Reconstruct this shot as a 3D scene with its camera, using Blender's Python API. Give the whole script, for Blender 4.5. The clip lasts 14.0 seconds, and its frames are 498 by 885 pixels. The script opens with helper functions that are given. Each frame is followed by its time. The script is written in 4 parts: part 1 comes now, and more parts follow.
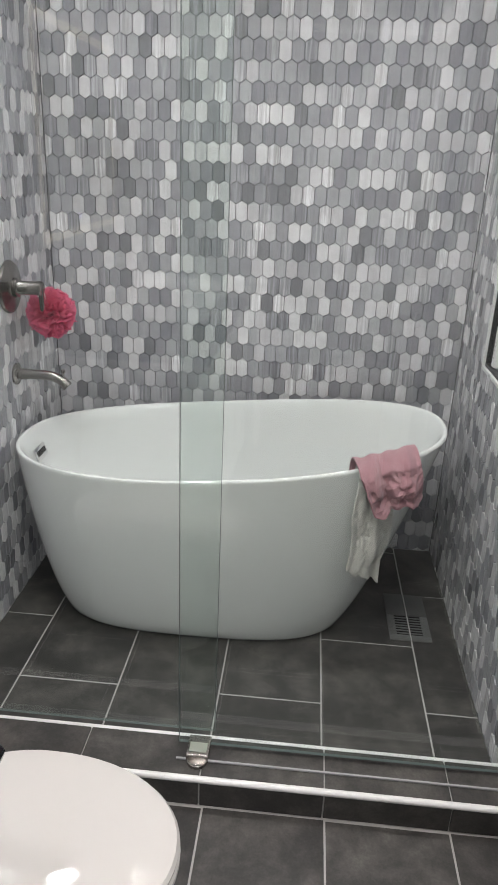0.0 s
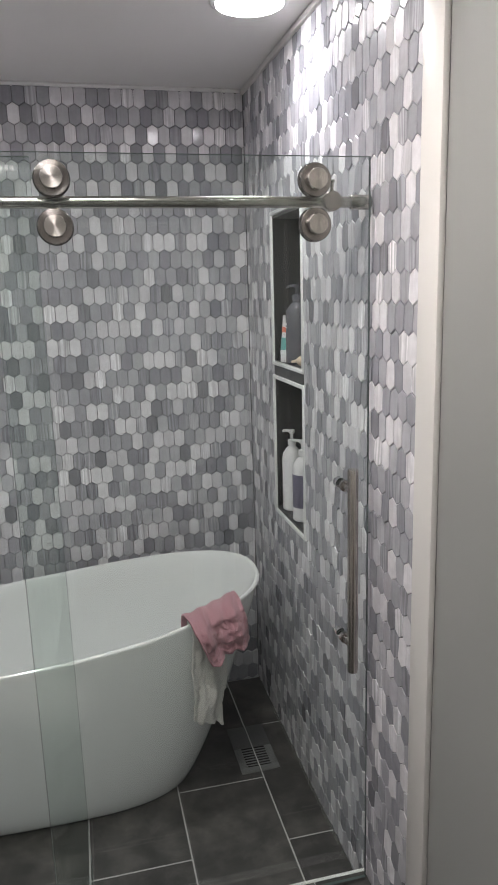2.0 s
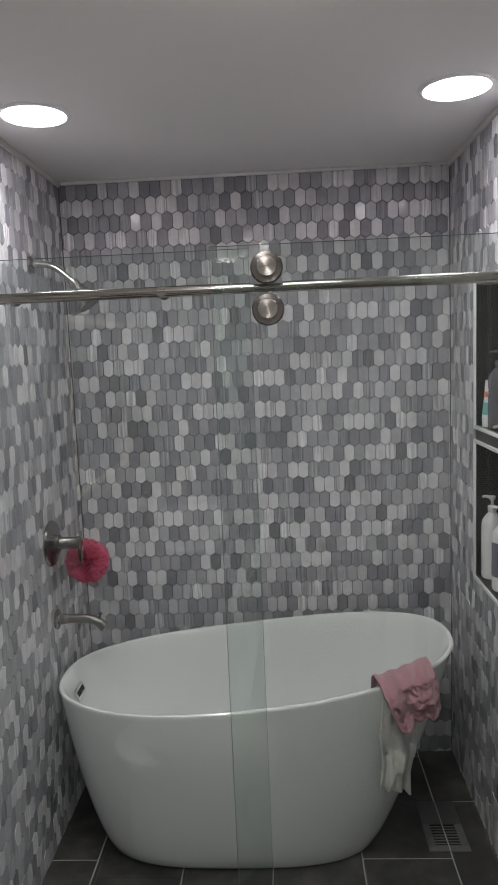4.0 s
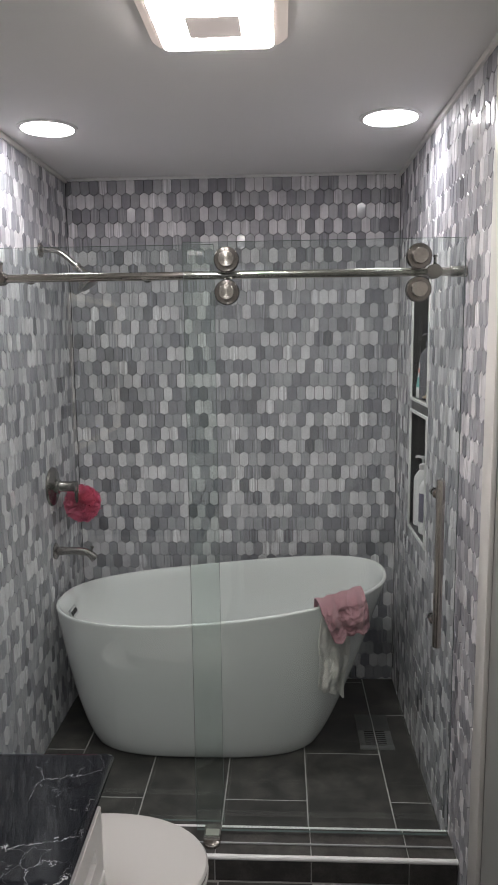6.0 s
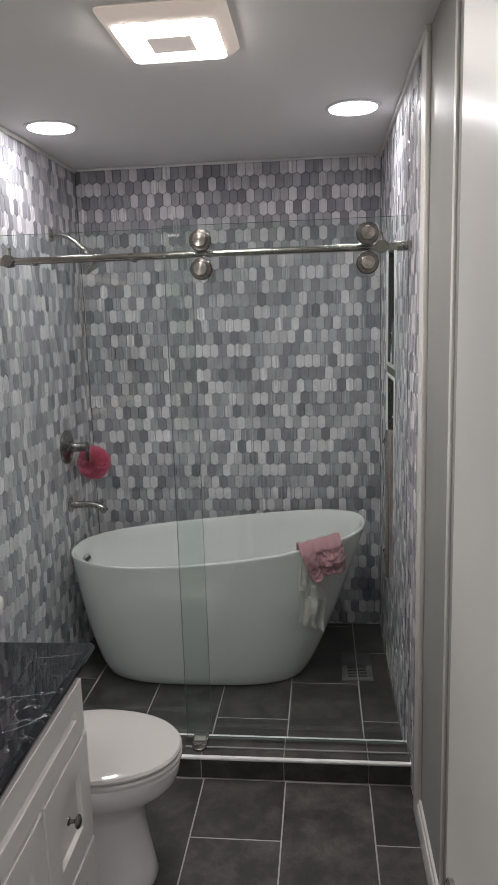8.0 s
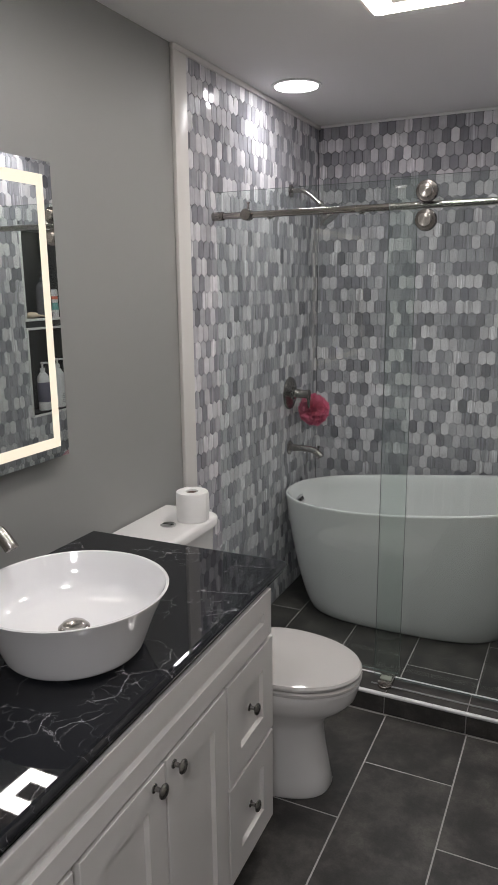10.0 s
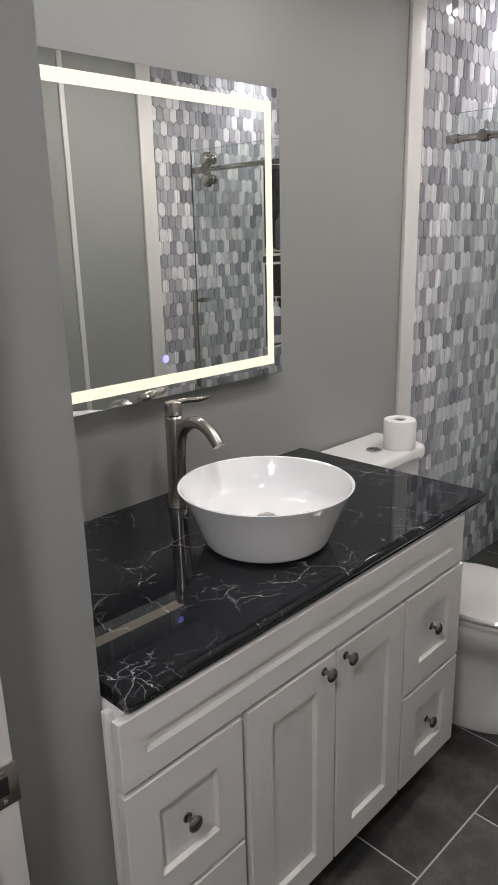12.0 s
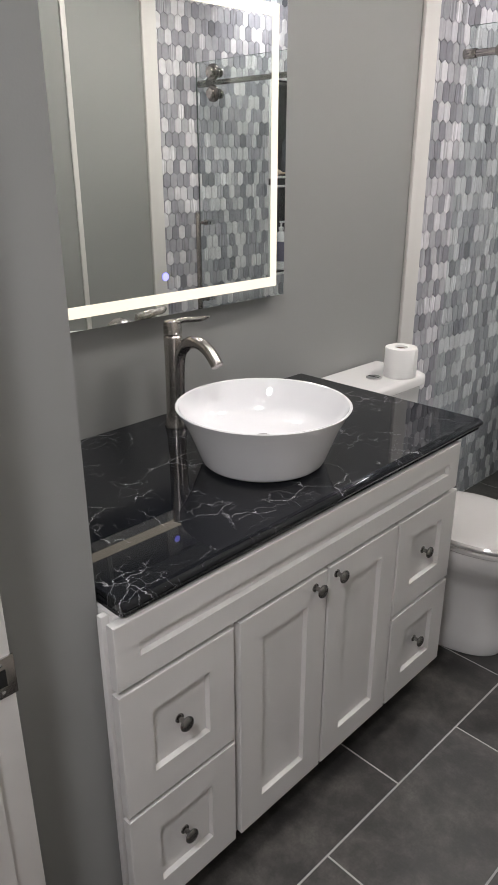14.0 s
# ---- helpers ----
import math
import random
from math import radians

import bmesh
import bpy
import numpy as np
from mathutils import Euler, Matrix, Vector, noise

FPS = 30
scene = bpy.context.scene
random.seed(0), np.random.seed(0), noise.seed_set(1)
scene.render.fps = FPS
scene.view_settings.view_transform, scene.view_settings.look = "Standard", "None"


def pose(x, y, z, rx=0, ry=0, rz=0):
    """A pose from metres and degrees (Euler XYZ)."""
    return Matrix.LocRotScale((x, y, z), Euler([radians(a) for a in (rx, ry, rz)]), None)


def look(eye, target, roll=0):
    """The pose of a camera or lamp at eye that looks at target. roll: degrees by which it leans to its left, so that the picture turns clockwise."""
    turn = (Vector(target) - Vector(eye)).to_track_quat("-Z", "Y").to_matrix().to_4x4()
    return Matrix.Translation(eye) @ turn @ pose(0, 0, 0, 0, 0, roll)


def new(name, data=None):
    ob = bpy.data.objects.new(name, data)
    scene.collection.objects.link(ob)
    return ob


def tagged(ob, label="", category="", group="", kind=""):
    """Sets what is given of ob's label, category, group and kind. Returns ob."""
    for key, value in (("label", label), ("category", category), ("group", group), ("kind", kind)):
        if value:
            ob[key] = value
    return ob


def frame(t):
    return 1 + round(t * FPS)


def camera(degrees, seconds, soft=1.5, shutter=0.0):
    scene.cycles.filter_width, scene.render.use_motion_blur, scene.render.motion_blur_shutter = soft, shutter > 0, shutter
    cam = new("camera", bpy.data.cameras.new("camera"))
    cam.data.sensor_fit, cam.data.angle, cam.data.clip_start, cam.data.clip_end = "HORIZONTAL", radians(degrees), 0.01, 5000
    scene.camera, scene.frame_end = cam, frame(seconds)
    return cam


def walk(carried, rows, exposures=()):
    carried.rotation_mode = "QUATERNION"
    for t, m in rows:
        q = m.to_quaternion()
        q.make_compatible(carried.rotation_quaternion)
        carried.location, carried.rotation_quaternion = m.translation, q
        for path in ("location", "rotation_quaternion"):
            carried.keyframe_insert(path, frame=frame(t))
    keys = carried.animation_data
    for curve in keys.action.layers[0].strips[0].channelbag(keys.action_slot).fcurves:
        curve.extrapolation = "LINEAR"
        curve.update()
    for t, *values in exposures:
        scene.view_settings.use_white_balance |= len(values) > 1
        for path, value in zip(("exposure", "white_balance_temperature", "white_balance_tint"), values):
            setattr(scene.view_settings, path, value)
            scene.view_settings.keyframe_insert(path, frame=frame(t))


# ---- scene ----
cam = camera(39.0, 14.0, soft=0.8)
PATH = [
    (0, (0.026, 0.478, 1.489), (-0.11, 2.328, 0.742), 2.4),
    (0.5, (0.071, 0.332, 1.592), (0.069, 2.204, 0.888), 1.6),
    (1, (0.07, 0.293, 1.621), (0.258, 2.167, 0.947), -1.2),
    (1.5, (0.005, 0.312, 1.668), (0.504, 2.165, 1.107), -0.9),
    (2, (-0.068, 0.306, 1.698), (0.383, 2.209, 1.276), -1.7),
    (2.5, (-0.1, 0.297, 1.728), (0.292, 2.228, 1.389), -2.4),
    (3, (-0.128, 0.303, 1.749), (0.214, 2.254, 1.474), -2.8),
    (3.5, (-0.124, 0.294, 1.756), (-0.126, 2.279, 1.517), -3.2),
    (3.7, (-0.104, 0.272, 1.752), (-0.179, 2.256, 1.508), -3.1),
    (5.8, (0.058, -0.199, 1.709), (-0.081, 1.773, 1.405), -1.0),
    (6, (0.068, -0.249, 1.704), (-0.029, 1.727, 1.409), -0.7),
    (6.5, (0.118, -0.324, 1.698), (0.081, 1.653, 1.399), -0.3),
    (7, (0.209, -0.393, 1.701), (0.134, 1.58, 1.388), -1.1),
    (7.2, (0.251, -0.427, 1.694), (0.152, 1.544, 1.375), -1.4),
    (9.3, (0.348, -0.681, 1.651), (-0.152, 1.211, 1.239), -0.7),
    (9.5, (0.373, -0.681, 1.645), (-0.199, 1.189, 1.224), -0.5),
    (10, (0.426, -0.663, 1.628), (-0.412, 1.099, 1.19), -0.6),
    (10.5, (0.464, -0.661, 1.62), (-0.575, 0.986, 1.166), -0.6),
    (11, (0.496, -0.661, 1.598), (-0.731, 0.849, 1.133), -1.0),
    (11.5, (0.538, -0.673, 1.581), (-0.762, 0.765, 1.09), -1.1),
    (12, (0.558, -0.685, 1.564), (-0.805, 0.664, 0.997), -1.4),
    (12.5, (0.575, -0.685, 1.552), (-0.838, 0.585, 0.928), -1.6),
    (13, (0.583, -0.677, 1.542), (-0.91, 0.482, 0.887), -2.8),
    (13.5, (0.582, -0.673, 1.539), (-0.854, 0.532, 0.842), -1.9),
    (14, (0.572, -0.687, 1.534), (-0.752, 0.614, 0.79), -0.1),
]
EXPOSURES = [(0.0, 1.45), (1.0, 1.4), (1.5, 1.15), (2.0, 0.95), (2.5, 0.86), (3.0, 0.6), (3.5, 0.52), (6.0, 0.66), (7.0, 0.66), (9.5, 0.52), (10.5, 0.53), (11.0, 0.76), (12.0, 0.72), (13.0, 0.63), (13.5, 0.8), (14.0, 0.9)]
walk(cam, [(t, look(eye, target, roll)) for t, eye, target, roll in PATH], EXPOSURES)

# ---- world and lights ----
world = bpy.data.worlds.new("world")
scene.world = world
world.use_nodes = True
world.node_tree.nodes["Background"].inputs[0].default_value = (0.5, 0.52, 0.55, 1)
world.node_tree.nodes["Background"].inputs[1].default_value = 0.02
SPOT_WATTS = 0.95
SPOT_GLOW, PANEL_GLOW, HALL_FILL_GLOW, MIRROR_GLOW, VANITY_GLOW = 16.5, 41.0, 58.0, 0.62, 62.0

# ---- the plan, in metres ----
XL, XR, YB, ZC = -0.928, 0.605, 3.082, 2.435      # tiled faces and ceiling
XLP, XRP = -0.936, 0.612                          # painted faces
TILE_END_R = 1.620
TILE_END = 1.688                                  # front end of the tiled walls
CURB_F, CURB_B, CURB_Z = 1.745, 1.892, 0.086
SHOWER_Z = 0.008


# ---- materials ----
def principled(name, color, rough=0.5, metal=0.0, spec=0.5):
    m = bpy.data.materials.new(name)
    m.use_nodes = True
    b = m.node_tree.nodes["Principled BSDF"]
    b.inputs["Base Color"].default_value = (*color, 1)
    b.inputs["Roughness"].default_value = rough
    b.inputs["Metallic"].default_value = metal
    b.inputs["Specular IOR Level"].default_value = spec
    return m, m.node_tree.nodes, m.node_tree.links, b


def ramp(nodes, stops, mode="LINEAR"):
    r = nodes.new("ShaderNodeValToRGB")
    r.color_ramp.interpolation = mode
    while len(r.color_ramp.elements) > len(stops):
        r.color_ramp.elements.remove(r.color_ramp.elements[-1])
    while len(r.color_ramp.elements) < len(stops):
        r.color_ramp.elements.new(0.5)
    for e, (p, c) in zip(r.color_ramp.elements, stops):
        e.position = p
        e.color = (c, c, c, 1) if isinstance(c, (int, float)) else (*c, 1)
    return r


def noise_tex(nodes, links, scale, detail=3.0, vector=None, rough=0.5, dist=0.0):
    n = nodes.new("ShaderNodeTexNoise")
    n.inputs["Scale"].default_value, n.inputs["Detail"].default_value = scale, detail
    n.inputs["Roughness"].default_value, n.inputs["Distortion"].default_value = rough, dist
    if vector is not None:
        links.new(vector, n.inputs["Vector"])
    return n


def math_node(nodes, links, op, a, b=None, c=None):
    n = nodes.new("ShaderNodeMath")
    n.operation = op
    for k, v in enumerate((a, b, c)):
        if v is None:
            continue
        if isinstance(v, (int, float)):
            n.inputs[k].default_value = v
        else:
            links.new(v, n.inputs[k])
    return n.outputs[0]


def mixed(nodes, links, fac, a, b, blend="MIX"):
    n = nodes.new("ShaderNodeMix")
    n.data_type, n.blend_type = "RGBA", blend
    for k, v in ((0, fac), (6, a), (7, b)):
        if isinstance(v, (int, float)):
            n.inputs[k].default_value = v
        elif isinstance(v, tuple):
            n.inputs[k].default_value = (*v, 1)
        else:
            links.new(v, n.inputs[k])
    return n.outputs[2]


def bump(nodes, links, height, strength, distance, target):
    n = nodes.new("ShaderNodeBump")
    n.inputs["Strength"].default_value, n.inputs["Distance"].default_value = strength, distance
    links.new(height, n.inputs["Height"])
    links.new(n.outputs[0], target.inputs["Normal"])


def position(nodes):
    return nodes.new("ShaderNodeNewGeometry").outputs["Position"]


def plain(name, color, rough, vary=0.06, scale=9.0, grain=120.0, bump_mm=0.15, metal=0.0, spec=0.5):
    """A painted, glazed or plastic surface: soft large stains and a fine relief."""
    m, n, l, b = principled(name, color, rough, metal, spec)
    p = position(n)
    big = noise_tex(n, l, scale, 4, p)
    dark = tuple(c * (1 - vary) for c in color)
    light = tuple(min(1, c * (1 + vary * 0.6)) for c in color)
    l.new(mixed(n, l, big.outputs[0], dark, light), b.inputs["Base Color"])
    fine = noise_tex(n, l, grain, 2, p)
    bump(n, l, fine.outputs[0], 0.4, bump_mm / 1000, b)
    r = ramp(n, [(0.3, max(0.02, rough * 0.85)), (0.7, min(1, rough * 1.15))])
    l.new(big.outputs[0], r.inputs[0])
    l.new(r.outputs[0], b.inputs["Roughness"])
    return m


def glow(name, color, strength):
    m = bpy.data.materials.new(name)
    m.use_nodes = True
    b = m.node_tree.nodes["Principled BSDF"]
    b.inputs["Base Color"].default_value = (0.85, 0.85, 0.85, 1)
    b.inputs["Emission Color"].default_value = (*color, 1)
    b.inputs["Emission Strength"].default_value = strength
    return m


def tile_marble():
    """Polished marble mosaic: each piece white, pale, mid or dark grey, some with upright veins."""
    m, n, l, b = principled("marble_mosaic", (0.5, 0.5, 0.5), 0.25, 0.0, 0.34)
    info = n.new("ShaderNodeObjectInfo").outputs["Random"]
    geo = n.new("ShaderNodeNewGeometry")
    tone = n.new("ShaderNodeAttribute")
    tone.attribute_name = "tone"
    r = tone.outputs["Fac"]
    r1 = math_node(n, l, "FRACT", math_node(n, l, "ADD", info, geo.outputs["Random Per Island"]))
    r2 = math_node(n, l, "FRACT", math_node(n, l, "MULTIPLY", r1, 17.31))
    r3 = math_node(n, l, "FRACT", math_node(n, l, "MULTIPLY", r1, 71.7))
    base = ramp(n, [(0.0, (0.73, 0.715, 0.735)), (0.25, (0.60, 0.59, 0.615)), (0.38, (0.46, 0.455, 0.485)),
                    (0.52, (0.335, 0.335, 0.362)), (0.68, (0.28, 0.28, 0.307)), (0.84, (0.40, 0.395, 0.425)), (0.94, (0.22, 0.22, 0.238))], "CONSTANT")
    l.new(r, base.inputs[0])
    sep = n.new("ShaderNodeSeparateXYZ")
    l.new(geo.outputs["Position"], sep.inputs[0])
    along = math_node(n, l, "ADD", sep.outputs[0], sep.outputs[1])
    comb = n.new("ShaderNodeCombineXYZ")
    l.new(math_node(n, l, "MULTIPLY_ADD", along, 120.0, math_node(n, l, "MULTIPLY", r2, 90.0)), comb.inputs[0])
    l.new(math_node(n, l, "MULTIPLY", sep.outputs[2], 5.0), comb.inputs[1])
    l.new(math_node(n, l, "MULTIPLY", r2, 40.0), comb.inputs[2])
    vein = noise_tex(n, l, 1.0, 2, comb.outputs[0], 0.5)
    vr = ramp(n, [(0.36, 0.72), (0.5, 1.0), (0.64, 1.32)])
    l.new(vein.outputs[0], vr.inputs[0])
    has = ramp(n, [(0.0, 0.08), (0.52, 0.2), (0.78, 0.9)], "CONSTANT")
    l.new(r3, has.inputs[0])
    cloud = noise_tex(n, l, 30.0, 4, geo.outputs["Position"], 0.6)
    cr = ramp(n, [(0.3, 0.9), (0.7, 1.08)])
    l.new(cloud.outputs[0], cr.inputs[0])
    col = mixed(n, l, has.outputs[0], base.outputs[0], vr.outputs[0], "MULTIPLY")
    col = mixed(n, l, 1.0, col, cr.outputs[0], "MULTIPLY")
    l.new(col, b.inputs["Base Color"])
    rr = ramp(n, [(0.0, 0.5), (0.45, 0.36), (0.72, 0.11)], "CONSTANT")
    l.new(r2, rr.inputs[0])
    l.new(rr.outputs[0], b.inputs["Roughness"])
    bump(n, l, cloud.outputs[0], 0.25, 0.0006, b)
    return m


def tile_slate():
    """Dark grey porcelain with clouded, faintly scratched slate figure."""
    m, n, l, b = principled("slate_porcelain", (0.06, 0.06, 0.06), 0.42)
    p = position(n)
    info = n.new("ShaderNodeObjectInfo").outputs["Random"]
    shift = n.new("ShaderNodeVectorMath")
    shift.operation = "ADD"
    l.new(p, shift.inputs[0])
    cmb = n.new("ShaderNodeCombineXYZ")
    l.new(math_node(n, l, "MULTIPLY", info, 31.0), cmb.inputs[0])
    l.new(math_node(n, l, "MULTIPLY", info, 57.0), cmb.inputs[1])
    l.new(cmb.outputs[0], shift.inputs[1])
    big = noise_tex(n, l, 8.0, 9, shift.outputs[0], 0.70, 0.15)
    col = ramp(n, [(0.28, (0.024, 0.0235, 0.023)), (0.45, (0.041, 0.039, 0.037)), (0.57, (0.070, 0.066, 0.061)), (0.74, (0.125, 0.117, 0.107))])
    l.new(big.outputs[0], col.inputs[0])
    tone = math_node(n, l, "MULTIPLY_ADD", info, 0.3, 0.85)
    tc = n.new("ShaderNodeCombineColor")
    for k in range(3):
        l.new(tone, tc.inputs[k])
    fine = noise_tex(n, l, 160.0, 3, p, 0.6)
    fr = ramp(n, [(0.3, 0.86), (0.7, 1.12)])
    l.new(fine.outputs[0], fr.inputs[0])
    c = mixed(n, l, 1.0, mixed(n, l, 1.0, col.outputs[0], tc.outputs[0], "MULTIPLY"), fr.outputs[0], "MULTIPLY")
    l.new(c, b.inputs["Base Color"])
    rr = ramp(n, [(0.3, 0.34), (0.75, 0.56)])
    l.new(big.outputs[0], rr.inputs[0])
    l.new(rr.outputs[0], b.inputs["Roughness"])
    bump(n, l, fine.outputs[0], 0.3, 0.0008, b)
    return m


def stone_black():
    """Polished black stone with broken white veins and specks."""
    m, n, l, b = principled("black_stone", (0.012, 0.012, 0.014), 0.02)
    p = position(n)
    warp = noise_tex(n, l, 7.0, 6, p, 0.68)
    sc = n.new("ShaderNodeVectorMath")
    sc.operation = "MULTIPLY_ADD"
    l.new(warp.outputs["Color"], sc.inputs[0])
    sc.inputs[1].default_value = (0.13, 0.13, 0.13)
    l.new(p, sc.inputs[2])
    v = n.new("ShaderNodeTexVoronoi")
    v.voronoi_dimensions = "2D"
    v.feature = "DISTANCE_TO_EDGE"
    v.inputs["Scale"].default_value = 8.5
    l.new(sc.outputs[0], v.inputs["Vector"])
    line = ramp(n, [(0.0, 1.0), (0.003, 0.55), (0.0075, 0.0)])
    l.new(v.outputs["Distance"], line.inputs[0])
    mask = noise_tex(n, l, 6.5, 4, p, 0.65)
    mr = ramp(n, [(0.45, 0.0), (0.57, 1.0)])
    l.new(mask.outputs[0], mr.inputs[0])
    fine = n.new("ShaderNodeTexVoronoi")
    fine.voronoi_dimensions = "2D"
    fine.feature = "DISTANCE_TO_EDGE"
    fine.inputs["Scale"].default_value = 27.0
    l.new(sc.outputs[0], fine.inputs["Vector"])
    fl = ramp(n, [(0.0, 0.8), (0.013, 0.0)])
    l.new(fine.outputs["Distance"], fl.inputs[0])
    m2 = ramp(n, [(0.49, 0.0), (0.62, 1.0)])
    l.new(mask.outputs[0], m2.inputs[0])
    speck = n.new("ShaderNodeTexVoronoi")
    speck.inputs["Scale"].default_value = 48.0
    l.new(p, speck.inputs["Vector"])
    sr = ramp(n, [(0.0, 0.9), (0.05, 0.0)])
    l.new(speck.outputs["Distance"], sr.inputs[0])
    a = math_node(n, l, "MULTIPLY", line.outputs[0], mr.outputs[0])
    a = math_node(n, l, "MAXIMUM", a, math_node(n, l, "MULTIPLY", fl.outputs[0], m2.outputs[0]))
    a = math_node(n, l, "MAXIMUM", a, math_node(n, l, "MULTIPLY", sr.outputs[0], 0.6))
    l.new(mixed(n, l, a, (0.010, 0.011, 0.014), (0.62, 0.62, 0.63)), b.inputs["Base Color"])
    return m


def brushed(name, color=(0.42, 0.395, 0.37), rough=0.30, aniso=0.9, axis="Y"):
    m, n, l, b = principled(name, color, rough, 1.0)
    b.inputs["Anisotropic"].default_value = aniso
    b.inputs["Anisotropic Rotation"].default_value = 0.25
    t = n.new("ShaderNodeTangent")
    t.direction_type, t.axis = "RADIAL", axis
    l.new(t.outputs[0], b.inputs["Tangent"])
    g = noise_tex(n, l, 400.0, 2, position(n))
    r = ramp(n, [(0.3, rough * 0.93), (0.7, rough * 1.07)])
    l.new(g.outputs[0], r.inputs[0])
    l.new(r.outputs[0], b.inputs["Roughness"])
    return m


def clear_glass(name, tint, gloss=1.0):
    """A thin pane: clear with a faint tint, mirrored by its angle."""
    m = bpy.data.materials.new(name)
    m.use_nodes = True
    n, l = m.node_tree.nodes, m.node_tree.links
    n.remove(n["Principled BSDF"])
    tr = n.new("ShaderNodeBsdfTransparent")
    tr.inputs[0].default_value = (*tint, 1)
    gl = n.new("ShaderNodeBsdfGlossy")
    gl.inputs["Roughness"].default_value = 0.01
    lw = n.new("ShaderNodeLayerWeight")
    lw.inputs[0].default_value = 0.5
    steep = math_node(n, l, "POWER", lw.outputs["Facing"], 5.0)
    mx = n.new("ShaderNodeMixShader")
    l.new(math_node(n, l, "MULTIPLY_ADD", steep, 0.9 * min(gloss, 1.0), 0.036 * gloss), mx.inputs[0])
    l.new(tr.outputs[0], mx.inputs[1])
    l.new(gl.outputs[0], mx.inputs[2])
    l.new(mx.outputs[0], n["Material Output"].inputs[0])
    return m


def cloth(name, color, scale=900.0):
    m, n, l, b = principled(name, color, 0.95, 0.0, 0.2)
    b.inputs["Sheen Weight"].default_value = 0.3
    p = position(n)
    weave = noise_tex(n, l, scale, 2, p, 0.7)
    crease = noise_tex(n, l, 95.0, 4, p, 0.65)
    relief = math_node(n, l, "MULTIPLY_ADD", crease.outputs[0], 3.0, weave.outputs[0])
    big = noise_tex(n, l, 22.0, 3, p)
    l.new(mixed(n, l, big.outputs[0], tuple(c * 0.82 for c in color), tuple(min(1, c * 1.12) for c in color)), b.inputs["Base Color"])
    bump(n, l, relief, 0.8, 0.002, b)
    return m


def netting(name, color):
    """Thin plastic net that lets part of the light through."""
    m = bpy.data.materials.new(name)
    m.use_nodes = True
    n, l = m.node_tree.nodes, m.node_tree.links
    n.remove(n["Principled BSDF"])
    d, t = n.new("ShaderNodeBsdfDiffuse"), n.new("ShaderNodeBsdfTranslucent")
    g = noise_tex(n, l, 260.0, 3, position(n), 0.7)
    col = mixed(n, l, g.outputs[0], tuple(c * 0.75 for c in color), tuple(min(1, c * 1.25) for c in color))
    l.new(col, d.inputs[0])
    l.new(col, t.inputs[0])
    mx = n.new("ShaderNodeMixShader")
    mx.inputs[0].default_value = 0.35
    l.new(d.outputs[0], mx.inputs[1])
    l.new(t.outputs[0], mx.inputs[2])
    l.new(mx.outputs[0], n["Material Output"].inputs[0])
    return m


def frosted(name, color, cover):
    """A frosted mark that covers part of the clear glass."""
    m = bpy.data.materials.new(name)
    m.use_nodes = True
    n, l = m.node_tree.nodes, m.node_tree.links
    n["Principled BSDF"].inputs["Base Color"].default_value = (*color, 1)
    n["Principled BSDF"].inputs["Alpha"].default_value = cover
    return m


MARBLE, SLATE, STONE = tile_marble(), tile_slate(), stone_black()
GROUT = plain("pale_grout", (0.42, 0.41, 0.40), 0.9, 0.15, 40, 300, 0.4)
WALL_GROUT = plain("grey_wall_grout", (0.13, 0.13, 0.135), 0.9, 0.12, 30, 300, 0.4)
PAINT = plain("grey_wall_paint", (0.312, 0.316, 0.303), 0.46, 0.04, 2.5, 260, 0.25)
CEILING_PAINT = plain("white_ceiling_paint", (0.83, 0.82, 0.81), 0.75, 0.03, 2.0, 200, 0.3)
TRIM_PAINT = plain("white_trim_paint", (0.72, 0.70, 0.67), 0.35, 0.04, 6.0, 90, 0.1)
DOOR_PAINT = plain("white_door_paint", (0.68, 0.66, 0.63), 0.35, 0.04, 4.0, 90, 0.15)
CABINET_PAINT = plain("white_cabinet_paint", (0.74, 0.725, 0.70), 0.38, 0.03, 5.0, 150, 0.1)
# toe board: the shade under the cabinet is put into its greyer colour
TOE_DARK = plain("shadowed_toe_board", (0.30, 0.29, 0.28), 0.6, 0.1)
PVC = plain("white_edge_trim", (0.80, 0.80, 0.79), 0.3, 0.04, 20, 120, 0.05)
ACRYLIC = plain("white_acrylic", (0.80, 0.81, 0.80), 0.10, 0.02, 4, 60, 0.02)
CERAMIC = plain("white_glazed_ceramic", (0.76, 0.75, 0.735), 0.035, 0.02, 4, 60, 0.02)
CERAMIC_COOL = plain("cool_white_ceramic", (0.80, 0.795, 0.80), 0.03, 0.02, 4, 60, 0.02)
SEAT_PLASTIC = plain("white_seat_plastic", (0.55, 0.535, 0.515), 0.04, 0.02, 4, 60, 0.02)
NICKEL = brushed("satin_nickel", (0.46, 0.435, 0.41), 0.22, 0.0)
TURNED = brushed("turned_nickel", (0.27, 0.25, 0.235), 0.24, 0.85)
NICKEL_Z = brushed("satin_nickel_upright", (0.47, 0.44, 0.41), 0.26, 0.5, "Z")
NICKEL_X = brushed("satin_nickel_bar", (0.42, 0.395, 0.37), 0.18, 0.4, "X")
BRIGHT_TURNED = brushed("bright_turned_nickel", (0.52, 0.485, 0.45), 0.25, 0.85)
DARK_NICKEL = brushed("dark_satin_nickel", (0.27, 0.255, 0.24), 0.25, 0.3, "X")
CHROME = principled("chrome", (0.75, 0.75, 0.76), 0.08, 1.0)[0]
